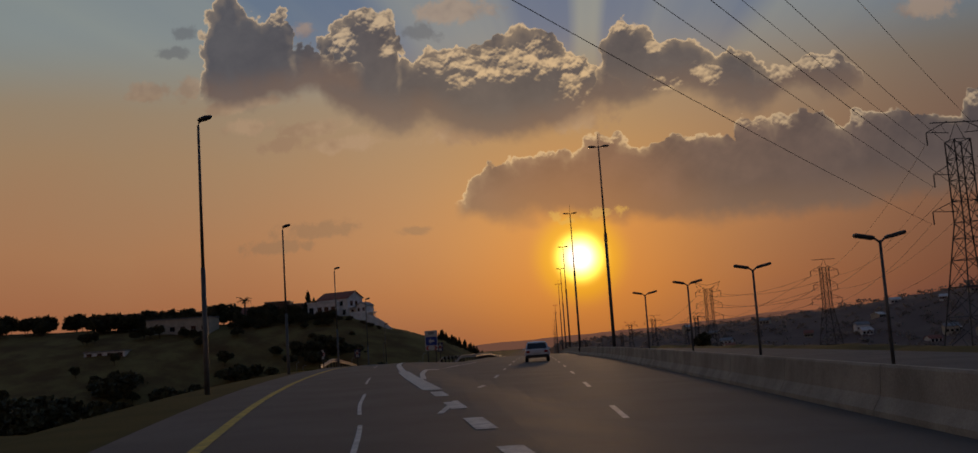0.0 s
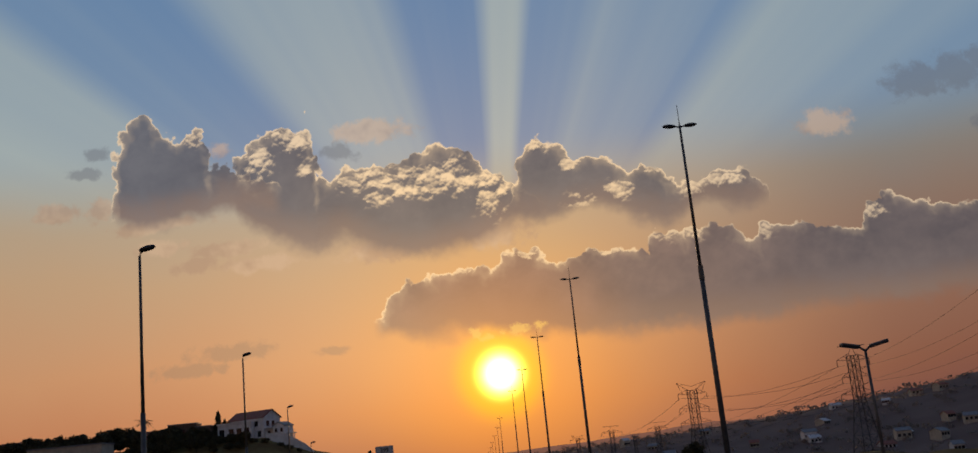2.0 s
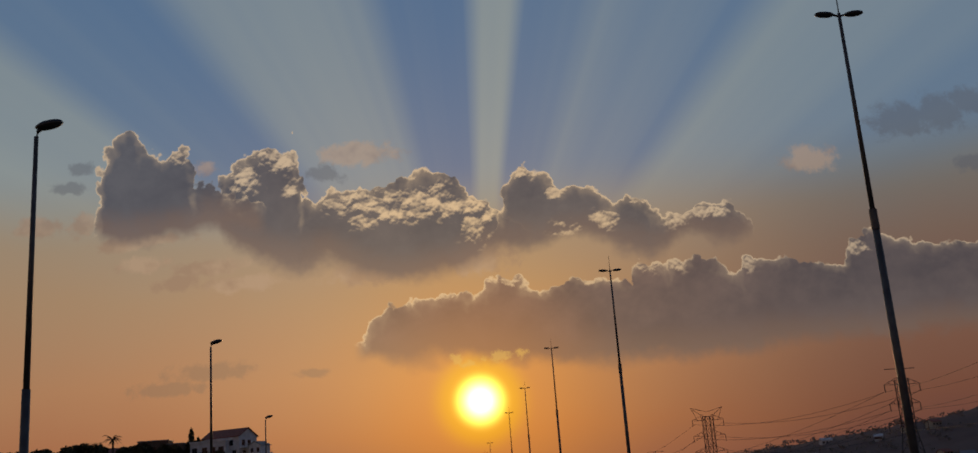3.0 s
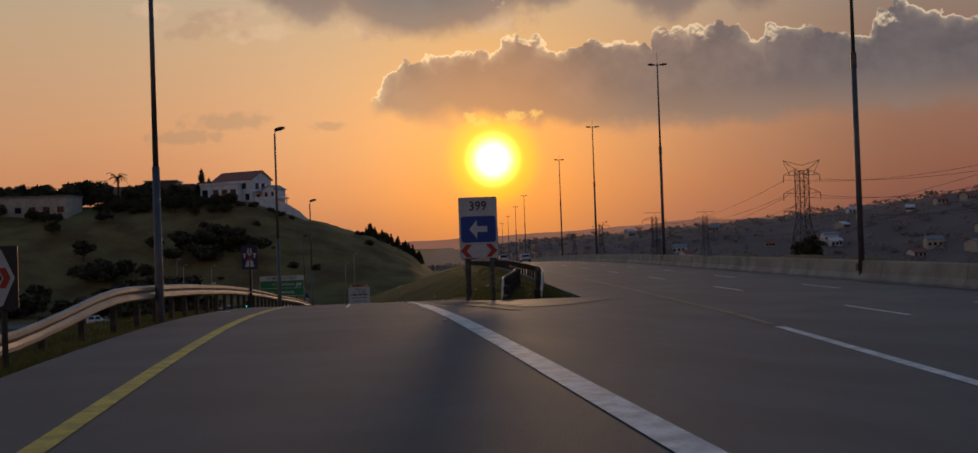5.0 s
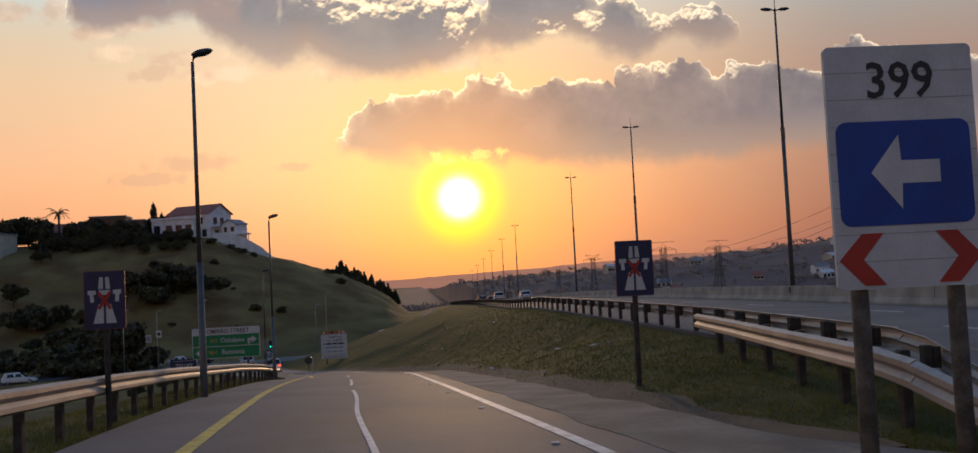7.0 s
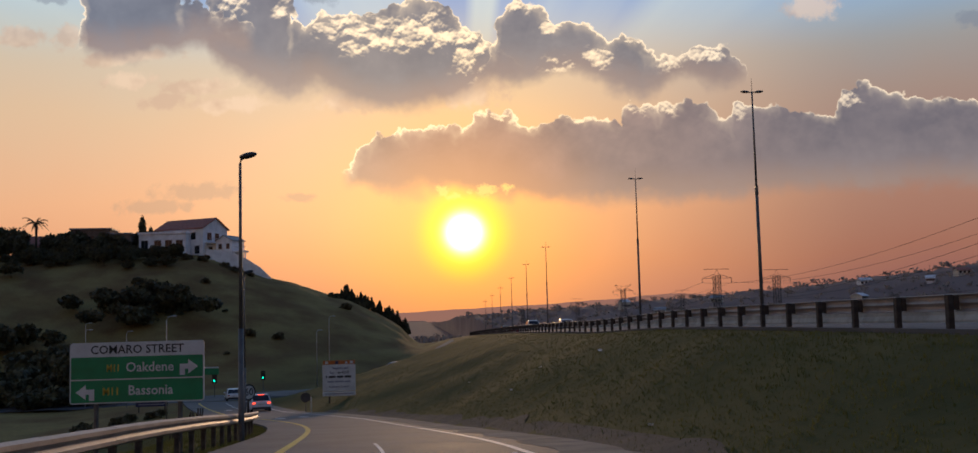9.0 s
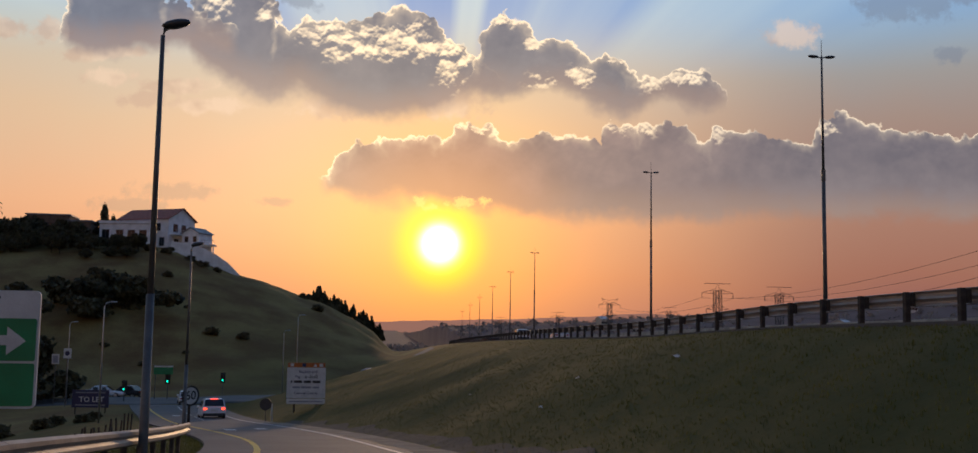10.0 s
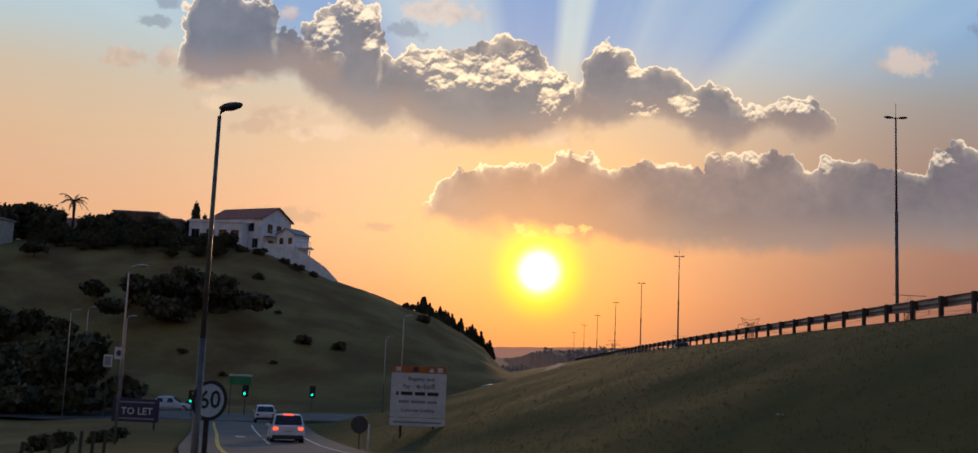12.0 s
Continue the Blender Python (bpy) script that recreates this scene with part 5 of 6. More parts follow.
NEAR = [(-2.4, -1.6), (2.4, -1.6), (-2.2, -4.8), (2.2, -4.8), (-2.6, -7.6), (2.6, -7.6)]
MID = [(-2.1, -2.4), (2.1, -2.4), (-1.8, -4.4), (1.8, -4.4), (-2.3, -6.4), (2.3, -6.4)]
LOW = [(-2.6, -2.2), (2.6, -2.2), (-1.9, -4.7), (1.9, -4.7)]
cable_set((32.8, 76.5, 15.8), (-34.0, -30.0, 25.0), NEAR, NEAR, 1.0, 0.014)
cable_set((32.8, 76.5, 15.8), (42.9, 149.8, 10.6), NEAR, MID, 2.0, 0.016)
cable_set((42.9, 149.8, 10.6), (33.45, 194.0, 10.5), MID, MID, 1.2, 0.02)
cable_set((33.45, 194.0, 10.5), (33.0, 282.0, 6.4), MID[:4], LOW, 2.0, 0.02)
cable_set((42.9, 149.8, 10.6), (46.0, 290.0, 6.4), MID[:4], LOW, 2.6, 0.02)
cable_set((33.0, 282.0, 6.4), (34.2, 363.5, 6.2), LOW, LOW, 1.6, 0.02)


# ---- houses ----
PLASTER = material("white_plaster_wall", (0.80, 0.81, 0.82), 0.85, vary=0.12, scale=0.7, bump=0.15, fine=18.0)
PLASTER_CREAM = material("cream_plaster_wall", (0.50, 0.46, 0.38), 0.85, vary=0.15, scale=0.7, bump=0.15, fine=18.0)
BRICK_BROWN = material("brown_face_brick_wall", (0.16, 0.11, 0.08), 0.9, vary=0.25, scale=1.5, bump=0.3, fine=22.0)
ROOF_RED = material("red_brown_roof_tiles", (0.29, 0.10, 0.065), 0.75, vary=0.25, scale=2.0, bump=0.5, fine=14.0)
ROOF_GREY = material("grey_sheet_roof", (0.22, 0.22, 0.23), 0.6, vary=0.2, scale=1.5)
GLASS = material("dark_window_glass", (0.02, 0.022, 0.026), 0.08, vary=0.1)
PLASTER_FAR = material("weathered_pale_wall", (0.66, 0.66, 0.66), 0.9, vary=0.15)
FRAME = material("dark_window_frame", (0.10, 0.10, 0.10), 0.5, vary=0.1)


def window(parent, x, y, z, w, h, name="window"):
    """A framed window in a wall that faces -y at depth y."""
    pane = part(name, boxed(x - w / 2, x + w / 2, y - 0.03, y + 0.05, z, z + h), GLASS, parent)
    part("frame", boxed(x - w / 2 - 0.07, x + w / 2 + 0.07, y - 0.06, y - 0.031, z + h, z + h + 0.09), FRAME, pane)
    part("sill", boxed(x - w / 2 - 0.1, x + w / 2 + 0.1, y - 0.12, y + 0.02, z - 0.09, z - 0.003), PLASTER, pane)
    part("mullion", boxed(x - 0.03, x + 0.03, y - 0.045, y - 0.031, z, z + h), FRAME, pane)
    return pane


def gable_roof(x0, x1, y0, y1, z, rise, over=0.45, thick=0.18):
    """Ridge along x."""
    ym = (y0 + y1) / 2
    k = rise / (ym - y0)
    prof = [(y0 - over, z - over * k), (ym, z + rise), (y1 + over, z - over * k), (y1 + over, z - over * k + thick), (ym, z + rise + thick), (y0 - over, z - over * k + thick)]
    bm = bmesh.new()
    ends = [[bm.verts.new((x, y, zz)) for y, zz in prof] for x in (x0 - over, x1 + over)]
    n = len(prof)
    for i in range(n):
        bm.faces.new((ends[0][i], ends[0][(i + 1) % n], ends[1][(i + 1) % n], ends[1][i]))
    for e in ends:
        bm.faces.new((e[0], e[1], e[4], e[5]))
        bm.faces.new((e[1], e[2], e[3], e[4]))
    bmesh.ops.recalc_face_normals(bm, faces=bm.faces[:])
    return bm


def gable_walls(x0, x1, y0, y1, z0, z1, rise):
    bm = bmesh.new()
    ym = (y0 + y1) / 2
    a = [bm.verts.new((x0, y, z)) for y, z in ((y0, z0), (y1, z0), (y1, z1), (ym, z1 + rise), (y0, z1))]
    b = [bm.verts.new((x1, y, z)) for y, z in ((y0, z0), (y1, z0), (y1, z1), (ym, z1 + rise), (y0, z1))]
    bm.faces.new(a)
    bm.faces.new(b[::-1])
    for i in range(5):
        bm.faces.new((a[i], b[i], b[(i + 1) % 5], a[(i + 1) % 5]))
    bmesh.ops.recalc_face_normals(bm, faces=bm.faces[:])
    return bm


def hill_house():
    """White two-storey house at the end of the ridge."""
    house = thing("hill_house", "white double-storey house with red-brown gable roof on the ridge", "house", at=pose(-67.2, 353.0, 14.2, 0, 0, -28))
    part("wall", gable_walls(-6.6, 6.6, -4.2, 4.2, -2.5, 6.5, 2.3), PLASTER, house)
    part("roof", gable_roof(-6.6, 6.6, -4.2, 4.2, 6.5, 2.3), ROOF_RED, house)
    for x in (-3.2, 0.4, 3.8):
        window(house, x, -4.2, 3.9, 1.5, 1.5)
    for x in (-4.6, -1.2, 2.2, 5.0):
        window(house, x, -4.2, 0.7, 1.3, 1.7)
    for y, z in ((-2.0, 3.7), (0.6, 3.7), (2.2, 0.6), (-1.6, 0.6)):
        pane = part("window", boxed(6.55, 6.63, y - 0.7, y + 0.7, z, z + 1.7), GLASS, house)
        part("sill", boxed(6.58, 6.72, y - 0.8, y + 0.8, z - 0.1, z - 0.003), PLASTER, pane)
        part("frame", boxed(6.632, 6.66, y - 0.04, y + 0.04, z, z + 1.7), FRAME, pane)
    balcony = part("balcony", boxed(6.6, 8.2, -3.6, 3.6, 3.0, 3.2), PLASTER, house)
    for k in range(13):
        part("baluster", boxed(8.08, 8.12, -3.5 + k * 0.58, -3.46 + k * 0.58, 3.2, 4.05), STEEL, balcony)
    part("handrail", boxed(8.05, 8.15, -3.6, 3.6, 4.05, 4.12), STEEL, balcony)
    wing = thing("house_wing", "white flat-roofed veranda wing with dark openings", "house", at=pose(-72.6, 346.8, 14.2, 0, 0, -6))
    part("wall", boxed(-4.2, 6.2, -2.0, 3.0, -2.0, 5.0, 0.05), PLASTER, wing)
    part("parapet", boxed(-4.4, 6.4, -2.25, 3.1, 5.003, 5.5, 0.04), PLASTER, wing)
    for x in (-2.9, 0.0, 2.4, 4.8):
        window(wing, x, -2.0, 1.4, 1.5, 2.2)
    annex = thing("house_annex", "small white gabled annex with terrace below the house", "house", at=pose(-57.6, 347.4, 14.4, 0, 0, 62))
    part("wall", gable_walls(-2.2, 2.2, -2.1, 2.1, -3.5, 3.2, 1.1), PLASTER, annex)
    part("roof", gable_roof(-2.2, 2.2, -2.1, 2.1, 3.2, 1.1, 0.3, 0.14), ROOF_GREY, annex)
    for y in (-1.1, 1.0):
        part("window", boxed(-2.24, -2.16, y - 0.45, y + 0.45, 1.3, 2.5), GLASS, annex)
    terrace = thing("terrace", "white terrace on posts with railing at the house end", "terrace", at=pose(-55.2, 346.0, 13.3))
    part("slab", boxed(-1.2, 1.6, -1.5, 2.0, 1.7, 1.95), PLASTER, terrace)
    for x in (-1.0, 1.4):
        part("post", boxed(x - 0.12, x + 0.12, -1.4, -1.16, -4.0, 1.697), PLASTER, terrace)
    part("handrail", boxed(-1.2, 1.6, -1.5, -1.42, 2.75, 2.83), STEEL, terrace)
    for k in range(8):
        part("baluster", boxed(-1.15 + k * 0.38, -1.11 + k * 0.38, -1.48, -1.44, 1.953, 2.747), STEEL, terrace)
    retaining = tagged(new("retaining_wall"), "white plastered retaining wall stepping down the slope", "wall", kind="structure")
    part("wall_panel", prism([(-62.0, 9.0), (-62.0, 15.6), (-58.2, 15.2), (-58.2, 9.0)], 343.0, 343.5), PLASTER, retaining)
    part("wall_panel", prism([(-58.15, 7.0), (-58.15, 15.0), (-55.2, 14.2), (-52.6, 12.9), (-52.6, 5.5)], 343.05, 343.55), PLASTER, retaining)
    part("wall_panel", prism([(-52.55, 5.0), (-52.55, 12.8), (-50.4, 11.4), (-48.0, 9.0), (-47.4, 5.0)], 343.0, 343.5), PLASTER, retaining)


hill_house()


def block_house(name, label, x, y, z, w, d, h, wall, roof, turn=0.0, pitched=0.0, rows=1, cols=3):
    house = thing(name, label, "house", "houses on the ridge", pose(x, y, z, 0, 0, turn))
    if pitched:
        part("wall", gable_walls(-w / 2, w / 2, -d / 2, d / 2, -3.0, h, pitched), wall, house)
        part("roof", gable_roof(-w / 2, w / 2, -d / 2, d / 2, h, pitched, 0.4, 0.16), roof, house)
    else:
        part("wall", boxed(-w / 2, w / 2, -d / 2, d / 2, -3.0, h, 0.04), wall, house)
        part("roof", boxed(-w / 2 - 0.25, w / 2 + 0.25, -d / 2 - 0.25, d / 2 + 0.25, h + 0.004, h + 0.35, 0.04), roof, house)
    for j in range(rows):
        for i in range(cols):
            window(house, -w / 2 + w * (i + 0.5) / cols, -d / 2, 0.8 + j * 2.9, min(1.6, w / cols * 0.5), 1.4)
    return house


block_house("flat_roof_house", "brown brick flat-roofed house among dark trees", -88.5, 352, 14.2, 8.5, 8, 6.6, BRICK_BROWN, ROOF_GREY, 4, rows=2, cols=3)
block_house("flat_roof_house", "brown brick lower wing with stepped flat roof", -82.0, 351, 14.2, 4.6, 7, 5.4, BRICK_BROWN, ROOF_GREY, 4, rows=1, cols=2)
block_house("tiled_house", "low house with red tiled roof behind a palm", -101.0, 358, 14.4, 10, 8, 3.4, PLASTER_CREAM, ROOF_RED, 10, pitched=2.4, cols=4)
block_house("long_white_building", "long pale double-storey building on the hillside", -114.5, 328, 8.6, 21.0, 9, 7.6, PLASTER_CREAM, ROOF_GREY, -3, rows=2, cols=6)
block_house("tiled_house", "low house with red tiled roof on the ridge top", -140.0, 356, 14.6, 12, 9, 3.6, PLASTER_CREAM, ROOF_RED, -8, pitched=2.4, cols=4)
block_house("white_outbuilding", "low white walled outbuilding below the ridge", -128.0, 300, 4.2, 12, 5, 2.6, PLASTER, ROOF_GREY, 6, cols=4)

random.seed(11)
for k in range(34):
    turn = random.uniform(9, 34)
    far = random.uniform(330, 640)
    x, y = 0 + far * math.sin(radians(turn)), 80 + far * math.cos(radians(turn))
    w = random.uniform(4.0, 7)
    house = thing("distant_house", "small pale house on the far valley slope", "house", "houses on the far slope", pose(x, y, ground_z(x, y), 0, 0, random.uniform(-30, 30)))
    h = random.choice((2.4, 2.8, 3.6))
    part("wall", gable_walls(-w / 2, w / 2, -3.2, 3.2, -3.0, h, 1.4), random.choice((PLASTER_FAR, PLASTER_CREAM)), house)
    part("roof", gable_roof(-w / 2, w / 2, -3.2, 3.2, h, 1.4, 0.4, 0.15), random.choice((ROOF_RED, ROOF_GREY, PLASTER_FAR, PLASTER_FAR)), house)
    for i in range(3):
        part("window", boxed(-w / 2 + w * (i + 0.5) / 3 - 0.6, -w / 2 + w * (i + 0.5) / 3 + 0.6, -3.24, -3.16, 0.9, 2.1), GLASS, house)


# ---- plants ----
LEAF_DARK = material("dark_evergreen_leaves", (0.050, 0.055, 0.026), 0.75, vary=0.45, scale=0.8, fine=5.0, second=(0.085, 0.080, 0.036))
LEAF_OLIVE = material("olive_bush_leaves", (0.070, 0.070, 0.032), 0.75, vary=0.45, scale=0.8, fine=5.0, second=(0.110, 0.095, 0.042))
BARK = material("rough_bark", (0.060, 0.048, 0.036), 0.95, vary=0.35, scale=5.0, bump=0.5, fine=20.0)


def leaf_cloud(rng, lumps, count, size, up=0.0):
    """Many small leaf clumps (two crossed blades each) spread through lumps (x, y, z, rx, ry, rz)."""
    verts, faces = [], []
    weight = np.array([a[3] * a[4] * a[5] for a in lumps]) ** 0.7
    pick = rng.choice(len(lumps), count, p=weight / weight.sum())
    for k in pick:
        x, y, z, rx, ry, rz = lumps[k]
        d = rng.normal(size=3)
        d /= np.linalg.norm(d)
        r = rng.uniform(0.35, 1.0) ** 0.5 * (1 + 0.18 * rng.normal())
        c = np.array((x + d[0] * rx * r, y + d[1] * ry * r, z + d[2] * rz * r))
        for _ in range(2):
            a, b = rng.normal(size=3), rng.normal(size=3)
            a /= np.linalg.norm(a)
            b[2] += up
            b -= a * a.dot(b)
            b /= np.linalg.norm(b)
            s = size * rng.uniform(0.5, 1.3)
            n = len(verts)
            verts += [tuple(c - a * s * 0.5), tuple(c + b * s * 0.6), tuple(c + a * s * 0.5), tuple(c - b * s * 0.6)]
            faces.append((n, n + 1, n + 2, n + 3))
    mesh = bpy.data.meshes.new("leaves")
    mesh.from_pydata(verts, [], faces)
    return mesh


def crown(mesh, mat, parent, name="crown"):
    mesh.materials.append(mat)
    ob = new(name, mesh)
    ob.parent = parent
    return ob


def broad_tree(seed, height, width, label, mat, leaves=1700):
    rng = np.random.default_rng(seed)
    tree = thing("tree", label, "tree", "trees on the ridge")
    part("trunk", bar([(0, 0, -0.8), (0.08, 0, height * 0.25), (-0.05, 0.1, height * 0.55)], [0.05 * height * 0.5, 0.032 * height * 0.5, 0.02 * height * 0.5], 8), BARK, tree, smooth=True)
    lumps = []
    for k in range(9):
        a = rng.uniform(0, math.tau)
        q = rng.uniform(0.15, 0.36) * width
        z = height * rng.uniform(0.38, 0.80)
        part("limb", bar([(0, 0, height * 0.22), (q * 0.5 * math.cos(a), q * 0.5 * math.sin(a), z * 0.72), (q * math.cos(a), q * math.sin(a), z)], [0.07, 0.05, 0.02], 5), BARK, tree) if k < 5 else None
        lumps.append((q * math.cos(a), q * math.sin(a), z, width * rng.uniform(0.15, 0.26), width * rng.uniform(0.15, 0.26), height * rng.uniform(0.12, 0.20)))
    lumps.append((0, 0, height * 0.62, width * 0.26, width * 0.26, height * 0.26))
    crown(leaf_cloud(rng, lumps, leaves, 0.42), mat, tree)
    return tree


def cypress(seed, height, width, label):
    rng = np.random.default_rng(seed)
    tree = thing("cypress", label, "tree", "narrow cypresses on the ridge")
    part("trunk", bar([(0, 0, -0.8), (0, 0, height * 0.85)], [0.13, 0.03], 7), BARK, tree)
    lumps = [(0.05 * math.sin(k * 2.1), 0.05 * math.cos(k * 1.7), height * (0.10 + 0.10 * k), width * 0.5 * math.sin(math.pi * (0.16 + 0.083 * k)), width * 0.5 * math.sin(math.pi * (0.16 + 0.083 * k)), height * 0.09) for k in range(9)]
    crown(leaf_cloud(rng, lumps, 1100, 0.30, up=1.2), LEAF_DARK, tree)
    return tree


def palm(label, height):
    rng = np.random.default_rng(5)
    tree = thing("palm_tree", label, "palm tree")
    part("trunk", bar([(0, 0, -0.8), (0.1, 0, height * 0.5), (0.05, 0, height)], [0.26, 0.20, 0.22], 9), BARK, tree, smooth=True)
    for k in range(22):
        a = k * 2.399 + rng.uniform(-0.2, 0.2)
        lift = rng.uniform(0.2, 1.35)
        length = rng.uniform(1.7, 2.3)
        bm = bmesh.new()
        spine = []
        for i in range(8):
            t = i / 7
            spine.append(Vector((math.cos(a) * length * t, math.sin(a) * length * t, height + length * (lift * t - 0.85 * t * t))))
        tube(bm, spine, [0.03 - 0.003 * i for i in range(8)], 4)
        side = Vector((-math.sin(a), math.cos(a), 0))
        for i in range(1, 8):
            for s in (-1, 1):
                for f in (0.0, 0.5):
                    base = spine[i - 1].lerp(spine[i], f)
                    tip = base + side * s * 0.42 * (1.15 - i / 9) + (spine[i] - spine[i - 1]) * 0.9 - Vector((0, 0, 0.18))
                    wide = (spine[i] - spine[i - 1]) * 0.22
                    bm.faces.new([bm.verts.new(p) for p in (base - wide, base + wide, tip)])
        part("frond", bm, LEAF_DARK, tree)
    return tree


def bush(seed, w, h, label, mat, leaves=1300, size=0.4):
    rng = np.random.default_rng(seed)
    plant = thing("bush", label, "bush", "bushes on the slopes")
    for k in range(4):
        a = rng.uniform(0, math.tau)
        part("stem", bar([(0, 0, -0.5), (0.3 * w * math.cos(a), 0.3 * w * math.sin(a), h * 0.6)], [0.06, 0.02], 5), BARK, plant)
    lumps = [(w * 0.32 * rng.normal(), w * 0.22 * rng.normal(), h * rng.uniform(0.15, 0.65), w * rng.uniform(0.14, 0.26), w * rng.uniform(0.14, 0.26), h * rng.uniform(0.18, 0.32)) for _ in range(9)]
    crown(leaf_cloud(rng, lumps, leaves, size), mat, plant, "foliage")
    return plant


random.seed(21)
TREES = [broad_tree(31, 5.2, 5.5, "dark broad tree silhouetted on the ridge", LEAF_DARK), broad_tree(32, 4.2, 5.0, "low spreading dark tree silhouetted on the ridge", LEAF_DARK),
         broad_tree(33, 6.4, 6.2, "tall rounded dark tree silhouetted on the ridge", LEAF_DARK, 2100)]
PLACES = [(-106.5, 346, 2, 1.25), (-111, 344, 2, 1.2), (-97.0, 352, 0, 1.0), (-93.5, 347, 1, 1.0), (-79.5, 351, 1, 0.9), (-116, 340, 0, 1.1)]
for k in range(80):
    x = random.uniform(-215, -76)
    PLACES.append((x, 345 + random.uniform(-9, 12) - (6 if x < -120 else 0), random.choice((0, 0, 1, 1, 2)), random.uniform(0.75, 1.2)))
for k in range(16):
    PLACES.append((random.uniform(-84, -66), random.uniform(335, 341), 1, random.uniform(0.4, 0.62)))
for k in range(46):
    PLACES.append((random.uniform(-135, -78), random.uniform(330, 342), random.choice((0, 1, 1)), random.uniform(0.6, 0.95)))
for k in range(12):
    PLACES.append((random.uniform(-145, -92), random.uniform(308, 322), random.choice((0, 1)), random.uniform(0.6, 0.9)))
for k in range(34):
    PLACES.append((random.uniform(-100, -66), random.uniform(326, 337), random.choice((0, 1, 1)), random.uniform(0.4, 0.75)))
for k in range(40):
    PLACES.append((random.uniform(-225, -112), random.uniform(326, 352), random.choice((0, 1, 2)), random.uniform(0.8, 1.3)))
for k in range(14):
    PLACES.append((random.uniform(-140, -80), random.uniform(255, 300), random.choice((0, 1)), random.uniform(0.6, 1.0)))
for i, (x, y, kind, s) in enumerate(PLACES):
    m = pose(x, y, ground_z(x, y) - 0.1, 0, 0, random.uniform(0, 360)) @ Matrix.Scale(s, 4)
    copy_thing(TREES[kind], m)
for k, t in enumerate(TREES):
    x = -150.0 - k * 9
    t.matrix_world = pose(x, 346, ground_z(x, 346) - 0.1, 0, 0, 40 * k)

for x, y, kind, size in ((-57.4, 247.0, 2, 1.32), (-59.5, 249.5, 0, 1.35), (-95.0, 344.0, 2, 1.0), (-91.0, 346.0, 0, 1.2), (-84.5, 345.0, 1, 1.1), (-102.0, 342.0, 2, 1.1), (-118.0, 341.0, 2, 1.2), (-124.0, 343.0, 0, 1.3)):
    copy_thing(TREES[kind], pose(x, y, ground_z(x, y) - 0.5, 0, 0, 47 * x) @ Matrix.Scale(size, 4))

tall = cypress(41, 6.2, 1.7, "narrow dark cypress beside the white house")
tall.matrix_world = pose(-79.3, 357.0, 18.4)
for x, y, z, s in ((-118.5, 352, 14.5, 0.95), (-104.8, 354, 15.2, 1.05), (-76.6, 354, 16.5, 0.85), (-160.0, 350, 15.5, 0.9), (-146.0, 352, 15.5, 0.8)):
    copy_thing(tall, pose(x, y, z) @ Matrix.Scale(s, 4))
palm("tall dark feather palm above the tiled roof", 5.6).matrix_world = pose(-98.2, 343.0, 15.0) @ Matrix.Scale(1.22, 4)

BUSHES = [bush(51, 4.0, 2.4, "rounded dark bush on the grassy slope", LEAF_OLIVE), bush(52, 7.5, 3.2, "broad dark thicket on the hillside", LEAF_DARK, 2400, 0.5)]
SPOTS = [(1, -66.5, 300, 1.35), (1, -62.0, 304, 1.15), (1, -69.0, 306, 1.1), (1, -64.0, 308, 1.2), (0, -46.0, 300, 0.6), (0, -41.0, 300, 0.85), (0, -58.0, 322, 0.8), (0, -70.0, 318, 0.9), (0, -76.0, 312, 0.8), (0, -48.0, 290, 0.4), (0, -52.0, 310, 0.4), (0, -60.0, 290, 0.5), (0, -56.6, 336, 0.85), (0, -54.0, 335, 0.9), (0, -51.6, 337, 0.75), (0, -61.0, 335, 0.9), (0, -64.5, 336, 1.0),
         (1, -61.5, 247, 0.9), (1, -64.0, 249, 1.25), (1, -61.0, 250, 1.0), (1, -67.0, 247, 1.1), (0, -41.0, 205, 0.7), (0, -43.6, 203, 0.8), (0, -38.6, 206, 0.6), (1, -72.0, 280, 1.2), (1, -84.0, 290, 1.1), (0, -53.0, 284, 0.45),
         (1, -96.0, 262, 1.4), (1, -110.0, 268, 1.6), (0, -31.0, 330, 1.0), (0, -28.6, 346, 1.0), (0, -34.5, 345, 0.9), (1, -80.0, 160, 1.5), (1, -92.0, 130, 1.7), (1, -100.0, 190, 1.8)]
used = set()
for kind, x, y, s in SPOTS:
    m = pose(x, y, ground_z(x, y) - 0.1, 0, 0, random.uniform(0, 360)) @ Matrix.Scale(s, 4)
    if kind not in used:
        used.add(kind)
        BUSHES[kind].matrix_world = m
    else:
        copy_thing(BUSHES[kind], m)


def conifer(seed, height, label):
    rng = np.random.default_rng(seed)
    tree = thing("conifer", label, "tree", "row of conifers behind the slope")
    part("trunk", bar([(0, 0, -0.6), (0, 0, height)], [0.12, 0.02], 6), BARK, tree)
    lumps = [(0, 0, height * (0.18 + 0.09 * k), 0.95 * (1 - k / 10), 0.95 * (1 - k / 10), height * 0.07) for k in range(9)]
    crown(leaf_cloud(rng, lumps, 700, 0.34, up=0.6), LEAF_DARK, tree)
    return tree


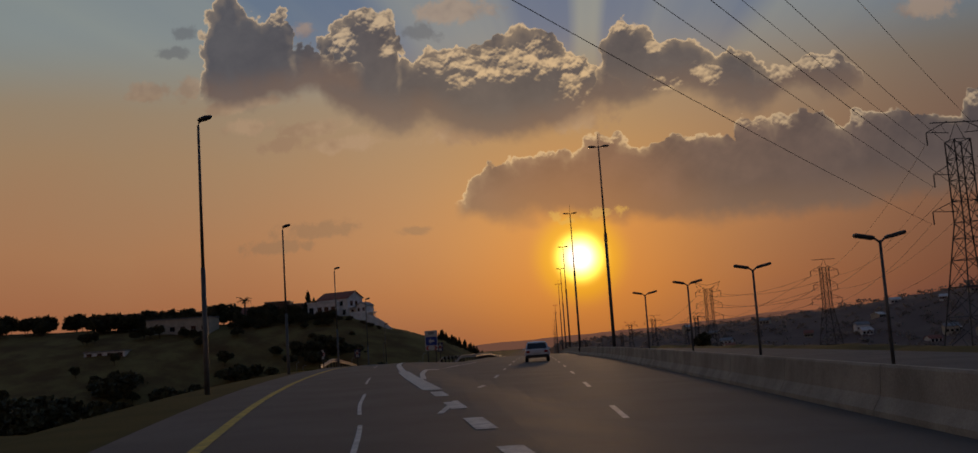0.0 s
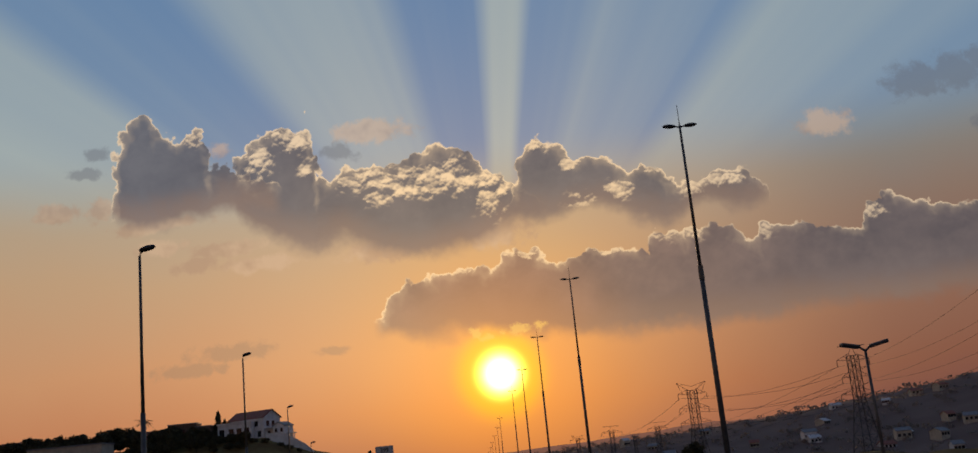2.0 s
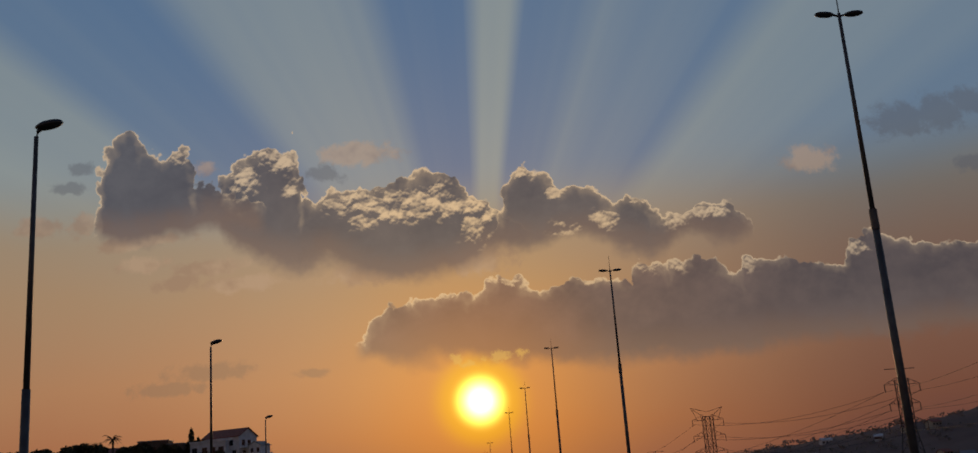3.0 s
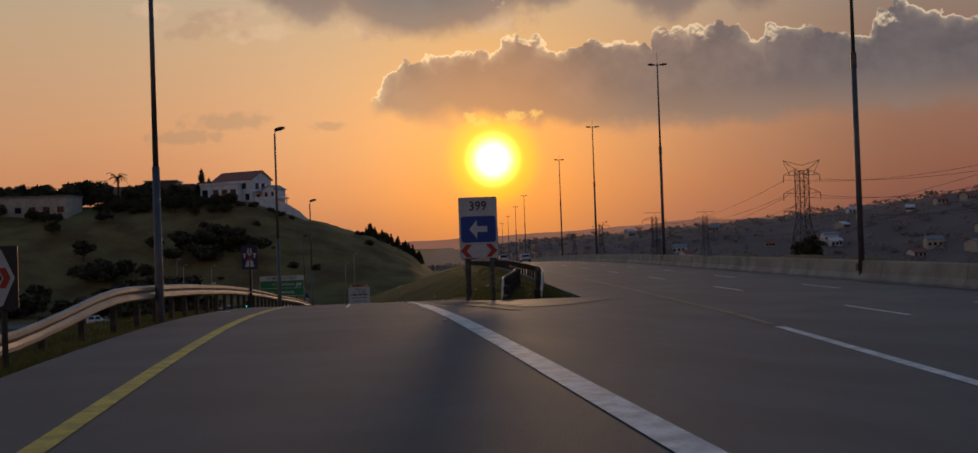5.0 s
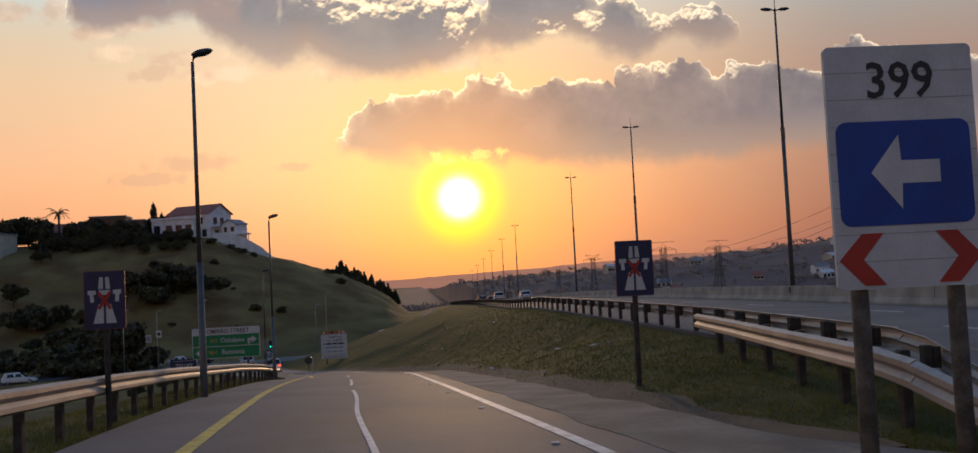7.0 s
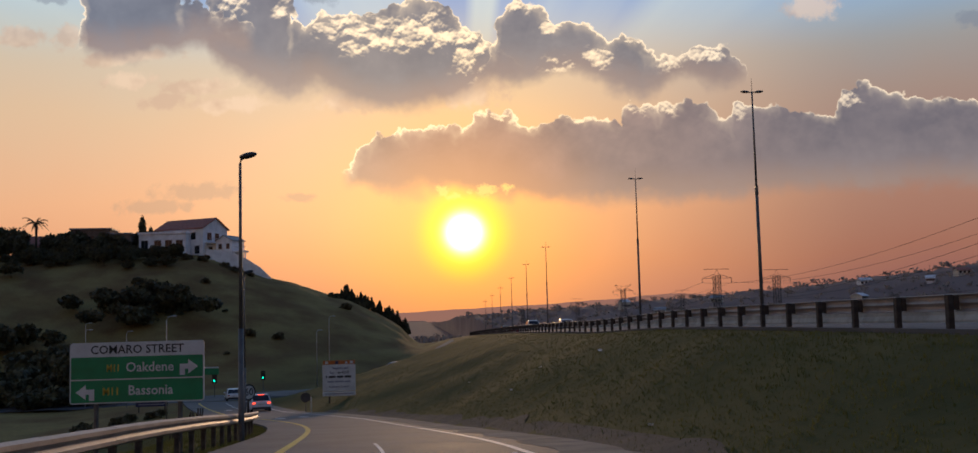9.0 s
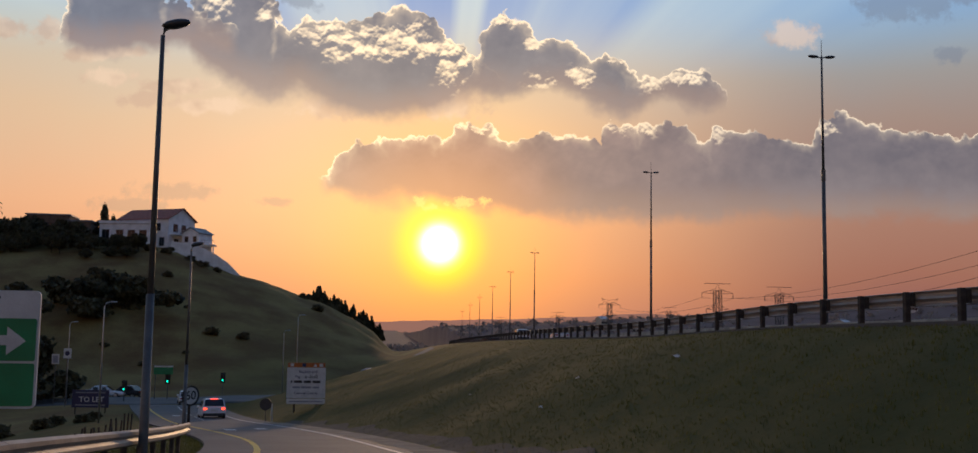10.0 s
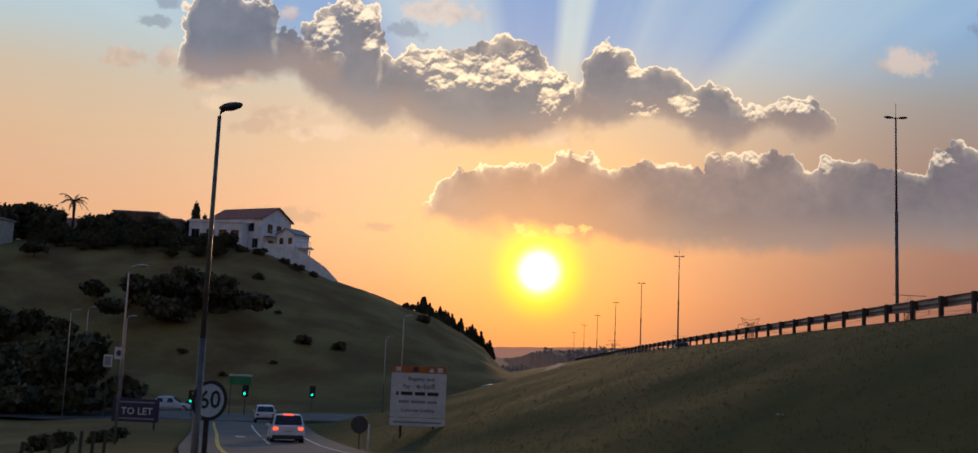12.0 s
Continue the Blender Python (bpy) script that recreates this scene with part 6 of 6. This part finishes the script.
fir = conifer(61, 4.2, "dark conifer in a dense row on the slope")
fir.matrix_world = pose(-33.0, 366.0, ground_z(-33.0, 366) - 0.1)
for k in range(26):
    x = -34 + k * 0.62
    y = 364 + random.uniform(-4, 6)
    copy_thing(fir, pose(x, y, ground_z(x, y) - 0.2, 0, 0, random.uniform(0, 360)) @ Matrix.Scale(random.uniform(0.5, 0.95), 4))

# trees in the valley and along the far slope
random.seed(77)
for k in range(34):
    turn, far = random.uniform(6, 36), random.uniform(90, 230)
    x, y = far * math.sin(radians(turn)) + 12, 90 + far * math.cos(radians(turn))
    if x < wall_x(y) + 18:
        continue
    copy_thing(TREES[random.choice((0, 1, 2))], pose(x, y, ground_z(x, y) - 0.2, 0, 0, random.uniform(0, 360)) @ Matrix.Scale(random.uniform(0.45, 0.8), 4))

# leaf colour lightened and greyed to stand for haze over the distance
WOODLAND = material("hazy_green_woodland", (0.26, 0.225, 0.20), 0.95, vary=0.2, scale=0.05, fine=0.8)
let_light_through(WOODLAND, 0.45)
rng = np.random.default_rng(8)
verts, faces = [], []
for k in range(1300):
    turn, far = rng.uniform(-9, 38), rng.uniform(330, 800)
    x, y = far * math.sin(math.radians(turn)) + 10, 90 + far * math.cos(math.radians(turn))
    z = ground_z(x, y)
    h = rng.uniform(1.0, 3.0)
    for _ in range(14):
        c = Vector((x + rng.normal() * h * 0.55, y + rng.normal() * h * 0.4, z + h * rng.uniform(0.1, 0.9)))
        a, b = Vector(rng.normal(size=3)).normalized() * h * 0.33, Vector(rng.normal(size=3)).normalized() * h * 0.33
        n = len(verts)
        verts += [tuple(c - a), tuple(c + b), tuple(c + a), tuple(c - b)]
        faces.append((n, n + 1, n + 2, n + 3))
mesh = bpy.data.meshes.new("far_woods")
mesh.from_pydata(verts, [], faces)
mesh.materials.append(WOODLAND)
tagged(new("far_woods", mesh), "scattered green trees covering the far valley slope, paled with painted haze", "woods", kind="stuff")


# grass along the verges and on the embankment
def blades(name, label, count, spot, tall, seed):
    rng = np.random.default_rng(seed)
    verts, faces = [], []
    for _ in range(count):
        x, y = spot(rng)
        z = ground_z(x, y)
        for _ in range(3):
            a = rng.uniform(0, math.tau)
            h = tall * rng.uniform(0.5, 1.4)
            w = 0.006 + 0.010 * rng.uniform()
            lean = rng.normal(size=2) * 0.35 * h
            px, py = x + rng.normal() * 0.07, y + rng.normal() * 0.07
            n = len(verts)
            verts += [(px - w * math.cos(a), py - w * math.sin(a), z - 0.03), (px + w * math.cos(a), py + w * math.sin(a), z - 0.03), (px + lean[0], py + lean[1], z + h)]
            faces.append((n, n + 1, n + 2))
    mesh = bpy.data.meshes.new(name)
    mesh.from_pydata(verts, [], faces)
    mesh.materials.append(BLADE)
    tagged(new(name, mesh), label, "grass", kind="stuff")


def bank_spot(rng):
    y = GORE_Y + 1 + 150 * rng.uniform() ** 1.6
    a, b = white_x(y) + 1.9, edge_x(y) - SHOULDER - 0.1
    if y < 108:
        a = max(a, lerp(y, APRON) + 0.15)
    return a + (b - a) * rng.uniform(), y


def verge_spot(rng):
    y = 78 + 105 * rng.uniform() ** 1.3
    return yellow_x(y) - 1.85 - 6.5 * rng.uniform() ** 1.6, y


blades("bank_grass", "rough dry green grass on the embankment", 42000, bank_spot, 0.045, 91)
blades("verge_grass", "rough dry green grass along the ramp verge", 26000, verge_spot, 0.08, 92)


# ---- vehicles ----
CAR_WHITE = material("white_car_paint", (0.70, 0.71, 0.73), 0.22, vary=0.05, scale=1.0)
CAR_SILVER = material("silver_car_paint", (0.42, 0.43, 0.45), 0.28, metal=0.5, vary=0.06)
CAR_RED = material("dark_red_car_paint", (0.16, 0.015, 0.012), 0.25, vary=0.06)
CAR_GREY = material("dark_grey_car_paint", (0.05, 0.05, 0.055), 0.25, metal=0.4, vary=0.06)
TYRE = material("tyre_rubber", (0.018, 0.018, 0.018), 0.85, vary=0.2)
TRIM = material("black_plastic_trim", (0.025, 0.025, 0.026), 0.6, vary=0.15)
BRAKE_LIT = material("lit_brake_light", (0.5, 0.02, 0.01), 0.3, emit=(1.0, 0.06, 0.02), strength=3.0)
TAIL_DARK = material("tail_light_lens", (0.30, 0.015, 0.012), 0.25, vary=0.1)
HEADLIGHT = material("headlight_glass", (0.55, 0.56, 0.58), 0.12, vary=0.05)


def shell(stations, mat, parent, name, crease=0.0):
    """Loft along y: each station is (y, [(x, z) half outline from the bottom middle to the top middle])."""
    bm = bmesh.new()
    rings = []
    for y, half in stations:
        pts = [(x, z) for x, z in half] + [(-x, z) for x, z in reversed(half) if x > 1e-6]
        rings.append([bm.verts.new((x, y, z)) for x, z in pts])
    n = len(rings[0])
    for r0, r1 in zip(rings, rings[1:]):
        for k in range(n):
            bm.faces.new((r0[k], r0[(k + 1) % n], r1[(k + 1) % n], r1[k]))
    bm.faces.new(rings[0])
    bm.faces.new(rings[-1][::-1])
    bmesh.ops.recalc_face_normals(bm, faces=bm.faces[:])
    return part(name, bm, mat, parent, smooth=False)


def car(label, paint, at, length=4.5, width=1.84, height=1.62, estate=True, lit=False, group="cars on the road"):
    """A car whose rear is at y = 0 and whose nose is at +y; suv or saloon."""
    ob = thing("car", label, "car", group)
    w, h = width / 2, height
    belt = 0.60 * h
    sill = 0.30

    def lower(y, k, zt, zb=sill):
        return (y, [(0.0, zb), (w * k * 0.90, zb), (w * k, zb + 0.12), (w * k * 1.0, zb + (zt - zb) * 0.55), (w * k * 0.965, zt - 0.05), (w * k * 0.90, zt), (0.0, zt + 0.015)])

    L = length
    if estate:
        tops = [(0.0, 0.93, belt - 0.02, 0.42), (0.06, 0.97, belt + 0.02, 0.34), (0.5, 1.0, belt + 0.02, sill), (L * 0.62, 1.0, belt - 0.02, sill), (L * 0.72, 0.99, belt - 0.08, sill), (L * 0.93, 0.94, belt - 0.20, sill), (L, 0.82, belt - 0.36, 0.34)]
    else:
        tops = [(0.0, 0.92, belt - 0.02, 0.42), (0.07, 0.97, belt + 0.04, 0.34), (0.6, 1.0, belt + 0.05, sill), (L * 0.62, 1.0, belt - 0.02, sill), (L * 0.75, 0.99, belt - 0.08, sill), (L * 0.93, 0.93, belt - 0.18, sill), (L, 0.80, belt - 0.34, 0.34)]
    body = shell([lower(y, k, zt, zb) for y, k, zt, zb in tops], paint, ob, "body")
    if estate:
        cab = [(0.10, 0.88, belt, belt + 0.01), (0.36, 0.78, belt, h - 0.06), (0.58, 0.73, belt, h), (L * 0.42, 0.73, belt, h), (L * 0.52, 0.77, belt, h - 0.06), (L * 0.70, 0.92, belt - 0.06, belt - 0.04)]
    else:
        cab = [(0.62, 0.88, belt, belt + 0.01), (1.15, 0.80, belt, h - 0.07), (1.5, 0.77, belt, h), (L * 0.46, 0.77, belt, h), (L * 0.54, 0.80, belt, h - 0.06), (L * 0.72, 0.92, belt - 0.06, belt - 0.04)]

    def upper(y, k, zb, zt, inset=0.0):
        wide = w * 0.93
        return (y, [(0.0, zb), (wide, zb), (wide - (wide - w * k) * 0.9, zb + (zt - zb) * 0.86 + 0.002), (w * k * 0.92, zt), (0.0, zt + 0.02)])

    shell([upper(*c) for c in cab], paint, ob, "cabin")
    # glass: rear window, windscreen, side windows, all a little proud
    def pane(name, corners):
        bm = bmesh.new()
        vs = [bm.verts.new(c) for c in corners]
        f = bm.faces.new(vs)
        r = bmesh.ops.extrude_face_region(bm, geom=[f])
        nrm = (Vector(corners[1]) - Vector(corners[0])).cross(Vector(corners[2]) - Vector(corners[0])).normalized()
        bmesh.ops.translate(bm, verts=[v for v in r["geom"] if isinstance(v, bmesh.types.BMVert)], vec=nrm * 0.012)
        bmesh.ops.recalc_face_normals(bm, faces=bm.faces[:])
        return part(name, bm, GLASS, ob)

    y0, y1, zt = (0.12, 0.335, h - 0.09) if estate else (0.66, 1.14, h - 0.10)
    off = -0.022
    pane("rear_window", [(-w * 0.80, y0 + off, belt + 0.07), (w * 0.80, y0 + off, belt + 0.07), (w * 0.70, y1 + off, zt), (-w * 0.70, y1 + off, zt)])
    ya, yb = (L * 0.70, L * 0.53) if estate else (L * 0.72, L * 0.55)
    pane("windscreen", [(w * 0.82, ya - 0.02, belt + 0.0), (-w * 0.82, ya - 0.02, belt + 0.0), (-w * 0.70, yb + 0.05, h - 0.08), (w * 0.70, yb + 0.05, h - 0.08)])
    for s in (-1, 1):
        for a, b in ((0.16, 0.37), (0.385, 0.58)):
            q0, q1 = L * (a + (0.06 if not estate else 0.0)), L * b
            pane("side_window", [(s * w * 0.935, q0, belt + 0.05), (s * w * 0.935, q1, belt + 0.05), (s * w * 0.815, q1 - 0.12, h - 0.16), (s * w * 0.815, q0 + 0.12, h - 0.16)][::s])
        lamp_mat = BRAKE_LIT if lit else TAIL_DARK
        part("tail_light", boxed(s * w * 0.72 - 0.13, s * w * 0.72 + 0.13, -0.03, 0.08, belt - 0.20, belt - 0.05, 0.02), lamp_mat, ob, "glowing red tail light" if lit else "red tail light")
        part("headlight", boxed(s * w * 0.66 - 0.15, s * w * 0.66 + 0.15, L - 0.16, L - 0.02, belt - 0.42, belt - 0.30, 0.02), HEADLIGHT, ob, "clear headlight")
        part("mirror", boxed(s * w * 1.03 - 0.09, s * w * 1.03 + 0.09, L * 0.60, L * 0.60 + 0.12, belt - 0.02, belt + 0.13, 0.03), paint, ob)
        for y in (0.19 * L, 0.80 * L):
            wheel = part("wheel", bar([(s * w * 0.98, y, 0.33), (s * w * 0.74, y, 0.33)], [0.33, 0.33], 20), TYRE, ob, "black tyre")
            part("rim", bar([(s * w * 0.985, y, 0.33), (s * w * 0.90, y, 0.33)], [0.22, 0.20], 12), STEEL, wheel)
    part("bumper", boxed(-w * 0.90, w * 0.90, -0.05, 0.10, 0.30, 0.52, 0.05), TRIM, ob, "black lower bumper")
    part("number_plate", boxed(-0.26, 0.26, -0.045, 0.0, belt - 0.30, belt - 0.19, 0.005), SIGN_WHITE, ob)
    if lit:
        part("high_brake_light", boxed(-0.26, 0.26, 0.22, 0.31, h - 0.075, h - 0.02, 0.01), BRAKE_LIT, ob, "glowing red brake light")
    if estate:
        for s in (-1, 1):
            part("roof_rail", bar([(s * w * 0.70, 0.5, h + 0.02), (s * w * 0.70, 0.7, h + 0.06), (s * w * 0.70, L * 0.42, h + 0.05), (s * w * 0.70, L * 0.46, h)], [0.018] * 4, 6), TRIM, ob)
    ob.matrix_world = at
    return ob


def on_ramp(x, y): return ramp_surface(x, y)


def on_freeway(x, y): return pavement_z(x, y) if y < GORE_Y else freeway_z(x, y)


car("white compact suv braking with red lights lit on the ramp", CAR_WHITE, pose(-30.4, 210.0, on_ramp(-30.4, 212), -4.0, 0, 15), 4.45, 1.84, 1.64, True, True)
car("white saloon car on the freeway", CAR_WHITE, pose(0.1, 73.0, on_freeway(0.1, 75), 0, 0, 0), 4.6, 1.80, 1.45, False)
car("dark red hatchback on the freeway", CAR_RED, pose(3.2, 322.0, on_freeway(3.2, 324), -1.0, 0, 0), 4.0, 1.72, 1.50, True)
car("dark grey saloon on the freeway", CAR_GREY, pose(-0.4, 300.0, on_freeway(-0.4, 302), -1.2, 0, 0), 4.5, 1.76, 1.44, False)
car("white saloon car far along the freeway", CAR_WHITE, pose(2.6, 246.0, on_freeway(2.6, 248), -1.3, 0, 0), 4.5, 1.78, 1.46, False)
car("white hatchback far along the freeway", CAR_WHITE, pose(-0.7, 255.0, on_freeway(-0.7, 257), -1.3, 0, 0), 4.1, 1.74, 1.50, True)
car("white double-cab vehicle standing beyond the median wall", CAR_WHITE, pose(24.2, 90.0, -2.45, 0, 0, -84), 4.6, 1.84, 1.66, True, group="parked cars")
car("white saloon waiting at the junction", CAR_WHITE, pose(-38.2, 241.0, -9.5, 0, 0, 14), 4.5, 1.78, 1.45, False, group="cars at the junction")
for x, y, turn, mat, tall, words in ((-57.5, 252.0, -82, CAR_WHITE, True, "white suv parked beside the side street"), (-52.6, 254.5, -84, CAR_WHITE, False, "white saloon parked beside the side street"),
                                     (-46.5, 257.0, 70, CAR_GREY, False, "dark saloon crossing at the junction"), (-71.0, 238.0, -78, CAR_WHITE, True, "white hatchback on the side street"),
                                     (-22.5, 243.0, 76, CAR_WHITE, False, "white saloon below the embankment"), (-17.5, 250.0, 74, CAR_SILVER, False, "silver saloon below the embankment"), (-62.0, 205.0, -70, CAR_SILVER, False, "silver saloon on the side street")):
    car(words, mat, pose(x, y, ground_z(x, y) + 0.02, 0, 0, turn), 4.5, 1.78, 1.6 if tall else 1.45, tall, group="cars at the junction")


# ---- small things on the verges ----
random.seed(5)
for k in range(14):
    x, y = -29.6 + 0.09 * k, 181.0 - 1.0 * k
    post = thing("fence_post", "short dark leaning timber fence post in the grass", "fence post", "old fence posts by the ramp", pose(x, y, ground_z(x, y), random.uniform(-5, 5), random.uniform(-6, 6), 0))
    part("stake", bar([(0, 0, -0.4), (0, 0, random.uniform(0.7, 1.0))], [0.05, 0.04], 6), TIMBER, post)

PAPER = material("crumpled_litter", (0.62, 0.60, 0.57), 0.8, vary=0.15, scale=8.0)
for k in range(10):
    y = random.uniform(118, 178)
    a, b = white_x(y) + 2.2, edge_x(y) - SHOULDER - 0.6
    x = a + (b - a) * random.uniform(0.03, 0.8)
    bm = bmesh.new()
    bmesh.ops.create_grid(bm, x_segments=4, y_segments=4, size=random.uniform(0.05, 0.10))
    for v in bm.verts:
        v.co.z += random.uniform(0.01, 0.06)
        v.co.x += random.uniform(-0.03, 0.03)
    ob = link("litter", bm, PAPER)
    ob.matrix_world = pose(x, y, ground_z(x, y) + 0.03, random.uniform(-20, 20), random.uniform(-20, 20), random.uniform(0, 360))
    tagged(ob, "crumpled scrap of pale litter lying in the grass", "litter", "litter on the embankment")

marker = thing("marker_post", "thin white marker post in the grass beside the ramp", "post", at=pose(-25.45, 204.08, ground_z(-25.45, 204.08)))
part("shaft", bar([(0, 0, -0.4), (0, 0, 1.25)], [0.05, 0.045], 8), PAINT_WHITE, marker)
round_back = thing("round_sign", "dark round road sign seen from its back on a thin post", "road sign", at=pose(-25.90, 204.08, ground_z(-25.90, 204.08)))
part("plate", bar([(0, -0.012, 1.27), (0, 0.012, 1.27)], [0.42, 0.42], 24), DARK_METAL, round_back)
part("post", bar([(0, 0.05, -0.4), (0, 0.05, 1.5)], [0.035, 0.035], 8), POLE, round_back)
stud = None
for k in range(10):
    y = 88 + k * 5.5
    x = white_x(y) - 0.28
    m = pose(x, y, ramp_surface(x, y) + 0.004)
    if stud is None:
        stud = thing("road_stud", "small pale reflective stud beside the edge line", "road stud", "studs along the ramp edge")
        part("body", boxed(-0.045, 0.045, -0.04, 0.04, 0.0, 0.018, 0.007), PAINT_WHITE, stud)
        stud.matrix_world = m
    else:
        copy_thing(stud, m)
scrap = thing("tyre_scrap", "torn strip of dark tyre and pale debris on the shoulder", "debris", at=pose(-17.6, 97.2, ramp_surface(-17.6, 97.2)))
part("strip", boxed(-0.22, 0.16, -0.05, 0.05, 0.0, 0.03, 0.01), PAINT_WHITE, scrap)
